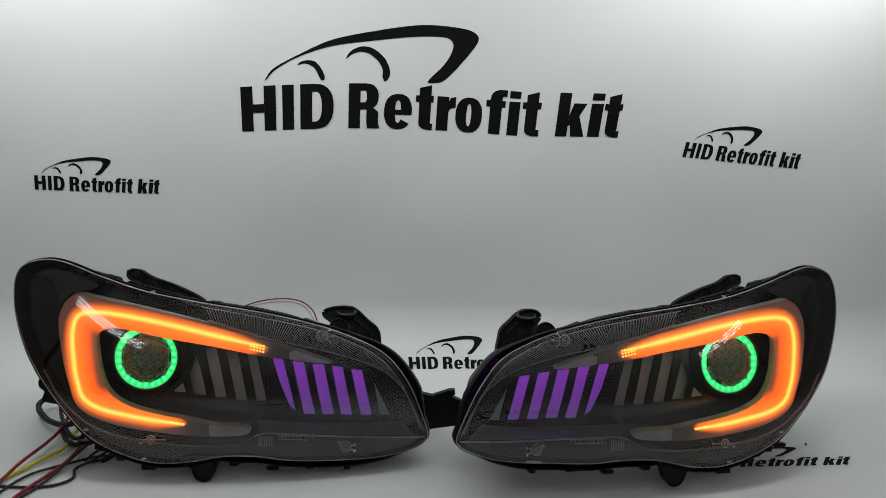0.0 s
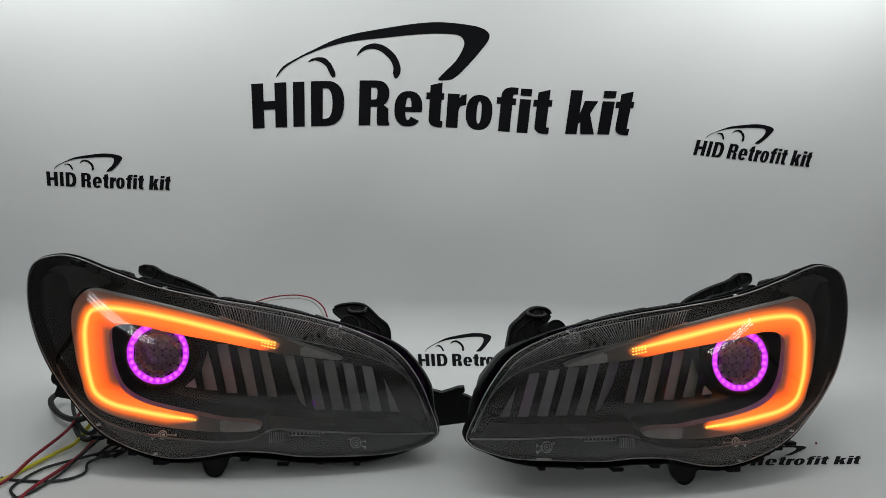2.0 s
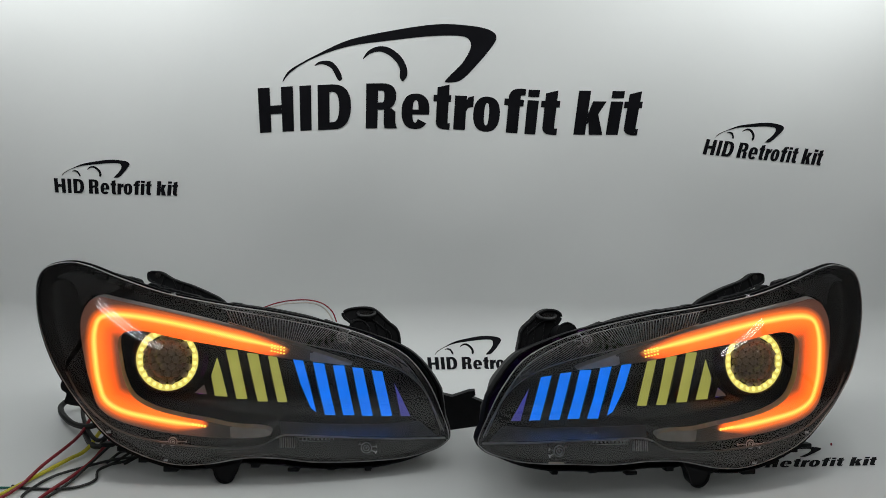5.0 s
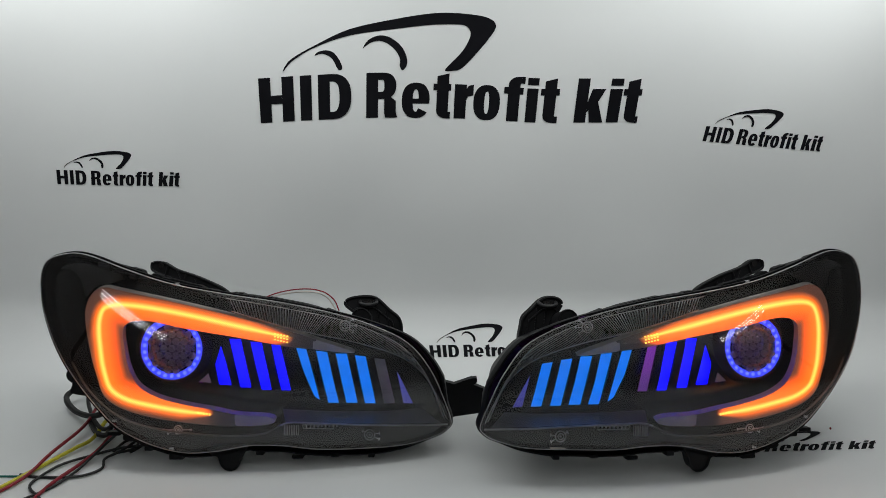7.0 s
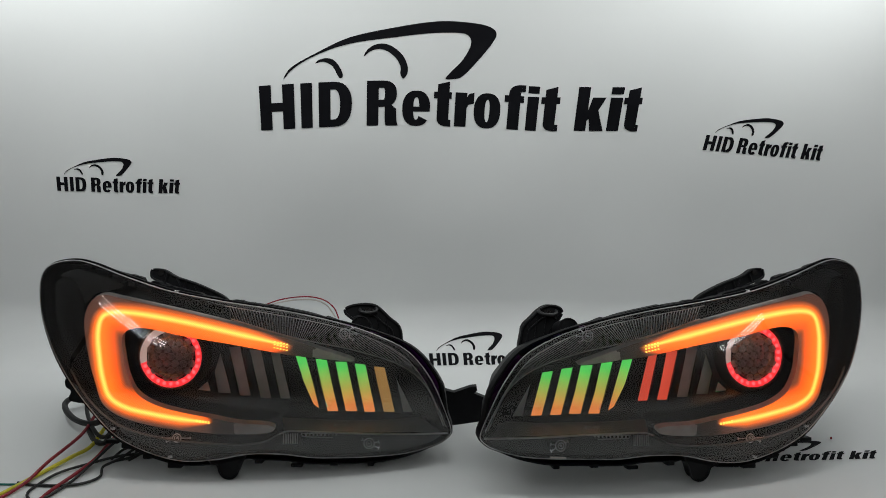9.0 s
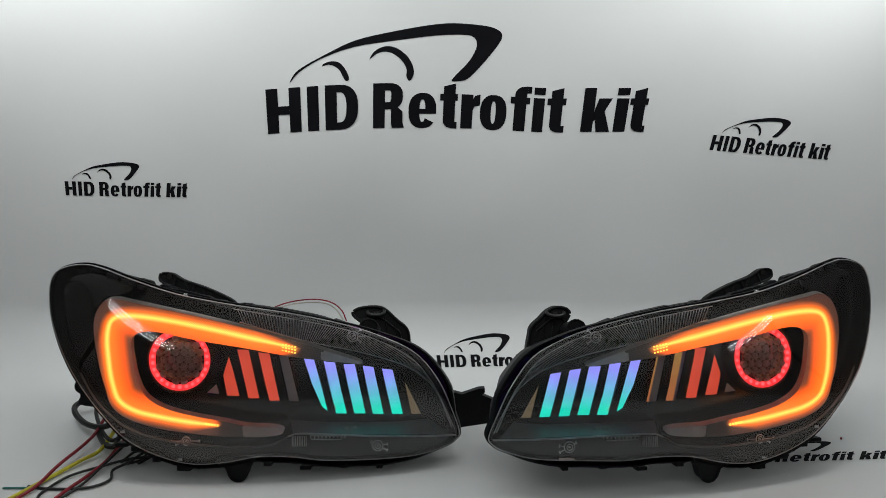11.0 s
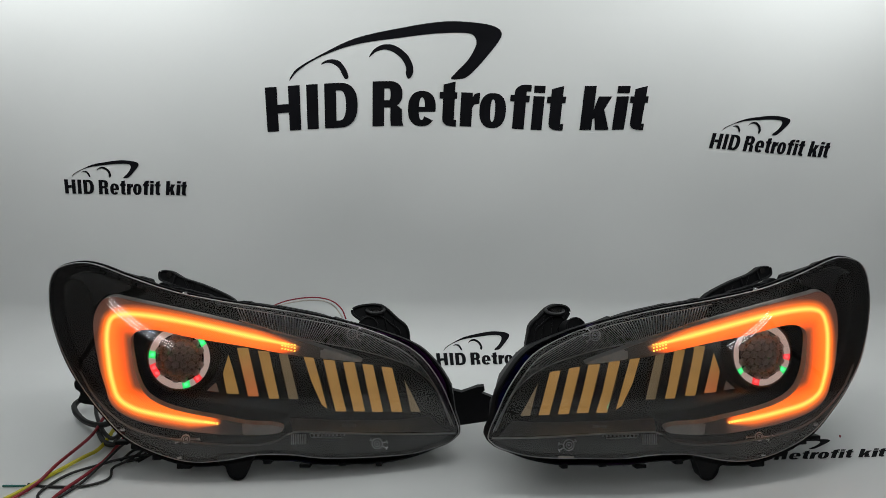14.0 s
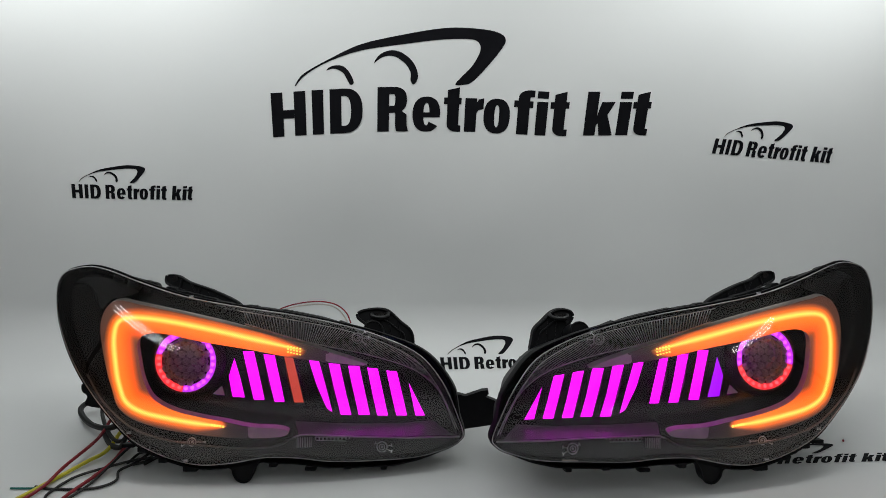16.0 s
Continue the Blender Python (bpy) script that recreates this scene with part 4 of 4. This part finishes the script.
def build_brackets(F, lamp):
    def plate(name, pts, back, thick, label, smooth=True):
        pts = [(p.x, p.y) for p in spline(pts, 4, True)] if smooth else pts
        return part(name, F.sheet(pts, back, step=12, thick=thick, rise=0.1), SHELL, lamp, label)

    arm = plate("mounting_arm", ARM, 42, 9, "black slotted mounting arm")
    ribs = bmesh.new()
    tube(ribs, F.path([(p.x, p.y) for p in spline(ARM, 5, True)], 41), 1.6 * MM, 6, False)
    part("rib", ribs, SHELL, arm)
    for i, (du, dv) in enumerate(((22, -9), (36, -14), (50, -20), (64, -27), (78, -33))):
        web = bmesh.new()
        a, b = (ARM[0][0] + du, ARM[0][1] + dv + 3), (ARM[0][0] + du + (9 if i % 2 else -3), ARM[0][1] + dv - 12)
        part("web", tube(web, F.path([a, b], 40.5), 1.5 * MM, 6), SHELL, arm)
    p = ARM[0]
    part("bolt_hole", disc(bmesh.new(), Matrix.Translation(F.at(p[0] + 12, p[1] - 5, 41)) @ pose(0, 0, 0, 90), 4.5 * MM, 2 * MM, 16), GLOSS, arm)
    outer = POST if F.side > 0 else POST_TWIN
    post = plate("mounting_post", outer, 102, 14, "black angular mounting post")
    part("rib", tube(bmesh.new(), F.path([(q.x, q.y) for q in spline(outer, 5, True)], 101), 2.2 * MM, 6, False), SHELL, post)
    q = outer[2]
    pc = (sum(p[0] for p in outer) / len(outer), sum(p[1] for p in outer) / len(outer))
    panel = [(pc[0] + (p.x - pc[0]) * 0.7, pc[1] - 6 + (p.y - pc[1]) * 0.62) for p in spline(outer, 5, True)]
    part("rib", tube(bmesh.new(), F.path(panel, 101), 1.6 * MM, 6, False), SHELL, post)
    for du in (-8, 6, 20):
        part("web", tube(bmesh.new(), F.path([(pc[0] + du, pc[1] + 14 - 0.4 * du), (pc[0] + du + 9, pc[1] - 34)], 101), 1.4 * MM, 6), SHELL, post)
    seat = Matrix.Translation(F.at(q[0] + 2, q[1] - 8, 100)) @ pose(0, 0, 0, 25)
    part("bolt_boss", tube(bmesh.new(), [seat @ Vector((13 * math.cos(a) * MM, 10 * math.sin(a) * MM, 0)) for a in (2 * math.pi * i / 24 for i in range(25))], 2.6 * MM, 8, False), SATIN, post)
    part("bolt_hole", disc(bmesh.new(), seat, 7 * MM, 3 * MM, 18), GLOSS, post)
    knob = Matrix.Translation(F.at(186 if F.side > 0 else 178, 206, 66)) @ pose(0, 0, 0, 78)
    bm = disc(bmesh.new(), knob, 15 * MM, 30 * MM, 24, 13 * MM)
    tube(bm, [knob @ Vector((13.5 * math.cos(a) * MM, 13.5 * math.sin(a) * MM, 0.015)) for a in (2 * math.pi * k / 24 for k in range(25))], 1.5 * MM, 6, False)
    part("adjuster_cap", bm, SHELL, lamp, "round black adjuster cap")
    foot = plate("foot_tab", FOOT, 9, 16, "black rounded foot tab")
    part("rib", tube(bmesh.new(), F.path([(p.x, p.y) for p in spline(FOOT, 5, True)], 8), 1.3 * MM, 6, False), SHELL, foot)
    plate("side_ear", EAR, 48, 10, "black side ear")
    if F.side < 0:
        part("paper_tag", box(bmesh.new(), Matrix.Translation(F.at(TAG[0], TAG[1] + 9, 13)) @ pose(0, 0, 0, 0, 6), 22 * MM, 1 * MM, 3 * MM), CABLES["white"], lamp, "small white paper tag")
    if F.side > 0:
        plate("end_bracket", GAP_ARM, 108, 14, "black bent end bracket", False)
    rng = random.Random(5)
    for i, (u, v) in enumerate(CLIPS):
        w, h = rng.uniform(9, 20), rng.uniform(5, 8)
        tilt = 12 if u < 200 and v > 200 else 0
        part("clip", box(bmesh.new(), Matrix.Translation(F.at(u, v - 7, 17)) @ pose(0, 0, 0, 0, F.side * tilt), w * MM, 14 * MM, h * MM, 0.0012), SHELL, lamp)
    for u, v in BRIGHT:
        part("spring_clip", box(bmesh.new(), Matrix.Translation(F.at(u, v, 8)), 7 * MM, 3 * MM, 4 * MM, 0.0006), CHROME, lamp, "bright metal spring clip")


TAG = (201.2, 18.0)
BRIGHT = [(-65.8, 260.8), (-151.5, 71.3), (-73.5, 31.6)]


# ---------------------------------------------------------------- cables
def build_cables():
    thing = tagged(new("wiring_harness"), "loose red, yellow and black wires on the backdrop", "cables")
    for colour, r, pts in CABLE_RUNS:
        path = spline([Vector(p) for p in pts], 10)
        part("cable", tube(bmesh.new(), path, r, 8), CABLES[colour], thing, colour + " insulated wire")
    other = tagged(new("cable_loop"), "short black wire loop under the lamp housing", "cable")
    for pts in LOOP_RUNS:
        part("cable", tube(bmesh.new(), spline([Vector(p) for p in pts], 8), 0.003, 8), CABLES["black"], other)
    x, y = CRUMB
    bm = bmesh.new()
    bmesh.ops.create_icosphere(bm, subdivisions=1, radius=1, matrix=Matrix.Translation((x, y, 0.0025)) @ Matrix.Diagonal((0.0016, 0.0022, 0.0025, 1)))
    tagged(part("plastic_crumb", bm, CABLES["red"]), "tiny red plastic crumb lying on the backdrop", "crumb")
    return thing


def floor_run(pts, z):
    return [(x, y, zz) for (x, y), zz in zip(pts, z)]


CRUMB = (0.5964, 0.0915)
LOOP_RUNS = [
    floor_run([(0.4715, 0.0945), (0.4848, 0.0779), (0.505, 0.0809), (0.525, 0.0991), (0.5309, 0.1212), (0.5169, 0.126)], (0.03, 0.012, 0.006, 0.012, 0.03, 0.04)),
    floor_run([(0.457, 0.0794), (0.4756, 0.0719), (0.5041, 0.0869), (0.5226, 0.1101), (0.5118, 0.118)], (0.02, 0.006, 0.01, 0.02, 0.03)),
]
CABLE_RUNS = [
    ("red", 0.0011, [(-0.2862, 0.1823, 0.1791), (-0.2613, 0.1856, 0.1883), (-0.2347, 0.1874, 0.1933), (-0.208, 0.1877, 0.1942), (-0.1858, 0.1859, 0.1891), (-0.1707, 0.1816, 0.1775), (-0.1636, 0.1762, 0.1624)]),
    ("white", 0.0011, [(-0.2803, 0.1868, 0.1771), (-0.2535, 0.1896, 0.1846), (-0.2268, 0.1908, 0.188), (-0.2, 0.1905, 0.1872), (-0.1821, 0.1874, 0.1788), (-0.1696, 0.1813, 0.162)]),
    ("yellow", 0.0028, floor_run([(-0.6282, -0.0823), (-0.6017, -0.05), (-0.5749, -0.0131), (-0.5412, 0.0333), (-0.523, 0.0573), (-0.5127, 0.0991), (-0.4891, 0.1101)], (0.003, 0.003, 0.004, 0.006, 0.008, 0.02, 0.03))),
    ("red", 0.0024, floor_run([(-0.6268, -0.0846), (-0.5977, -0.0571), (-0.5762, -0.0257), (-0.5655, 0.0156), (-0.5457, 0.0794), (-0.5343, 0.1228), (-0.4987, 0.1341)], (0.003, 0.003, 0.006, 0.01, 0.014, 0.03, 0.04))),
    ("red", 0.0025, floor_run([(-0.5478, -0.0934), (-0.5356, -0.0441), (-0.5156, -0.0041), (-0.5022, 0.0292), (-0.4952, 0.0719), (-0.4742, 0.0945)], (0.003, 0.004, 0.006, 0.008, 0.012, 0.03))),
    ("black", 0.0019, floor_run([(-0.5029, -0.1096), (-0.536, -0.0733), (-0.5631, -0.0477), (-0.5579, -0.0232), (-0.5415, -0.0002), (-0.5096, 0.0183), (-0.472, 0.0361), (-0.429, 0.0431), (-0.3896, 0.0502)], (0.003, 0.003, 0.003, 0.003, 0.004, 0.005, 0.006, 0.008, 0.02))),
    ("black", 0.0019, floor_run([(-0.5907, -0.0207), (-0.5684, -0.0257), (-0.5279, -0.0282), (-0.4989, -0.0232), (-0.4819, -0.008), (-0.4861, 0.013), (-0.4692, 0.0292), (-0.45, 0.0545), (-0.4199, 0.0646)], (0.002, 0.002, 0.003, 0.003, 0.003, 0.004, 0.006, 0.01, 0.02))),
    ("black", 0.0019, floor_run([(-0.5773, -0.0934), (-0.5586, -0.0733), (-0.5327, -0.05), (-0.5158, -0.0207), (-0.5032, 0.013), (-0.4849, 0.0573), (-0.4556, 0.069)], (0.002, 0.002, 0.003, 0.004, 0.008, 0.016, 0.03))),
    ("teal", 0.0014, floor_run([(-0.624, -0.0245), (-0.6083, -0.0245), (-0.5879, -0.0245)], (0.002, 0.002, 0.002))),
    ("black", 0.0045, floor_run([(-0.555, 0.1817), (-0.5877, 0.1817), (-0.6075, 0.1643), (-0.5998, 0.1424), (-0.5707, 0.1148), (-0.5372, 0.0991), (-0.5079, 0.1022)], (0.03, 0.025, 0.02, 0.018, 0.016, 0.02, 0.03))),
    ("black", 0.003, floor_run([(-0.5706, 0.1852), (-0.5702, 0.1592), (-0.5602, 0.1309), (-0.5301, 0.0869), (-0.5068, 0.069), (-0.4897, 0.0794)], (0.04, 0.03, 0.02, 0.016, 0.016, 0.03))),
    ("black", 0.004, floor_run([(-0.5474, 0.1022), (-0.5222, 0.069), (-0.5031, 0.0602), (-0.4983, 0.0794), (-0.4624, 0.0646)], (0.01, 0.01, 0.012, 0.02, 0.03))),
    ("black", 0.0019, floor_run([(-0.4827, 0.032), (-0.4723, 0.0573), (-0.4526, 0.0502), (-0.4554, 0.0361), (-0.4733, 0.0292)], (0.003, 0.004, 0.006, 0.004, 0.003))),
    ("black", 0.0019, floor_run([(-0.4568, 0.0292), (-0.4327, 0.053), (-0.4165, 0.0431), (-0.3882, 0.0459)], (0.003, 0.006, 0.008, 0.02))),
]


# ---------------------------------------------------------------- assembly
build_backdrop()
build_room()
build_light_bar((-0.79, -0.66, 0.72), (-1.24, -0.6, 0.94))
build_light_bar((1.08, -0.66, 0.74), (1.52, -0.6, 0.96))
build_logo([(-0.3151, 0.5506), (0.343, 0.5506), (0.3372, 0.4754), (-0.3167, 0.4742)], "large black printed logo with car roof line on white backdrop", 0.010)
build_logo([(-0.6887, 0.3908), (-0.469, 0.3856), (-0.4743, 0.3596), (-0.6904, 0.3648)], "small black printed logo on white backdrop")
build_logo([(0.4589, 0.4694), (0.6668, 0.4516), (0.6637, 0.4244), (0.4551, 0.4426)], "small slanted black printed logo on white backdrop")
build_logo([(-0.0258, 0.0496), (0.1999, 0.0542), (0.1963, 0.025), (-0.0226, 0.019)], "small black printed logo partly hidden behind the lamps")
build_logo([(0.4195, -0.248), (0.652, -0.237), (0.636, -0.258), (0.4069, -0.269)], "small black printed logo on the flat front of the backdrop")
build_logo([(-0.26, -0.84), (0.3, -0.84), (0.3, -0.905), (-0.26, -0.905)], "black printed logo on the flat front of the backdrop")
LEFT = build_headlamp(1, pose(-0.3057, 0.0, 0.0, -20), "black car headlamp with glowing orange hook, standing beside its mirror twin")
RIGHT = build_headlamp(-1, pose(0.3568, -0.0162, 0.0092, -20.29, 3.27, 9.5), "black car headlamp with glowing orange hook, no loose wires")
build_cables()

# ---------------------------------------------------------------- motion of the lights
def halo_letters(spec, side):
    out = ["o"] * 26
    for word in spec.split():
        if len(word) == 1:
            out = [word] * 26
            continue
        a, b = (int(x) for x in word[1:].split("-"))
        for i in range(26):
            deg = side * i * 360 / 26
            if (deg - a) % 360 < (b - a):
                out[i] = word[0]
    return out


def turn_rows(base, faces, steps):
    """Rows for a many-faced bar that turns the face named at each time to the front; it snaps within a tenth of a second."""
    unit = 360 / faces
    now, rows = None, []
    for i, (t, k) in enumerate(steps):
        if now is None:
            now = -k * unit
            rows.append((t, base @ pose(0, 0, 0, now)))
            continue
        goal = -k * unit
        delta = (goal - now + 180) % 360 - 180
        if abs(delta) < 0.01:
            continue
        start = (steps[i - 1][0] + t) / 2 if t < 16 else 15.75
        hops = max(1, math.ceil(abs(delta) / 60))
        if start - 2 / FPS > rows[-1][0]:
            rows.append((start - 1 / FPS, base @ pose(0, 0, 0, now)))
        rows.append((start, base @ pose(0, 0, 0, now)))
        for h in range(1, hops + 1):
            rows.append((start + h / FPS, base @ pose(0, 0, 0, now + delta * h / hops)))
        now += delta
        rows.append((start + (hops + 1) / FPS, base @ pose(0, 0, 0, now)))
    rows.append((16.0, base @ pose(0, 0, 0, now)))
    return rows


def motions():
    ring_face = {code: i for i, (code, *_) in enumerate(RING)}
    for side, col, (_, segs, bars) in ((1, 1, LEFT), (-1, 4, RIGHT)):
        halos = [(row[0], halo_letters(row[col], side)) for row in STATES]
        for i, (seg, base) in enumerate(segs):
            walk(seg, turn_rows(base, len(RING), [(t, ring_face[h[i]]) for t, h in halos]))
        for i, (bar, base) in enumerate(bars):
            codes = bar_codes(i)
            walk(bar, turn_rows(base, max(6, len(codes)), [(row[0], codes.index((row[col + 1] + row[col + 2])[i + 1])) for row in STATES]))


motions()
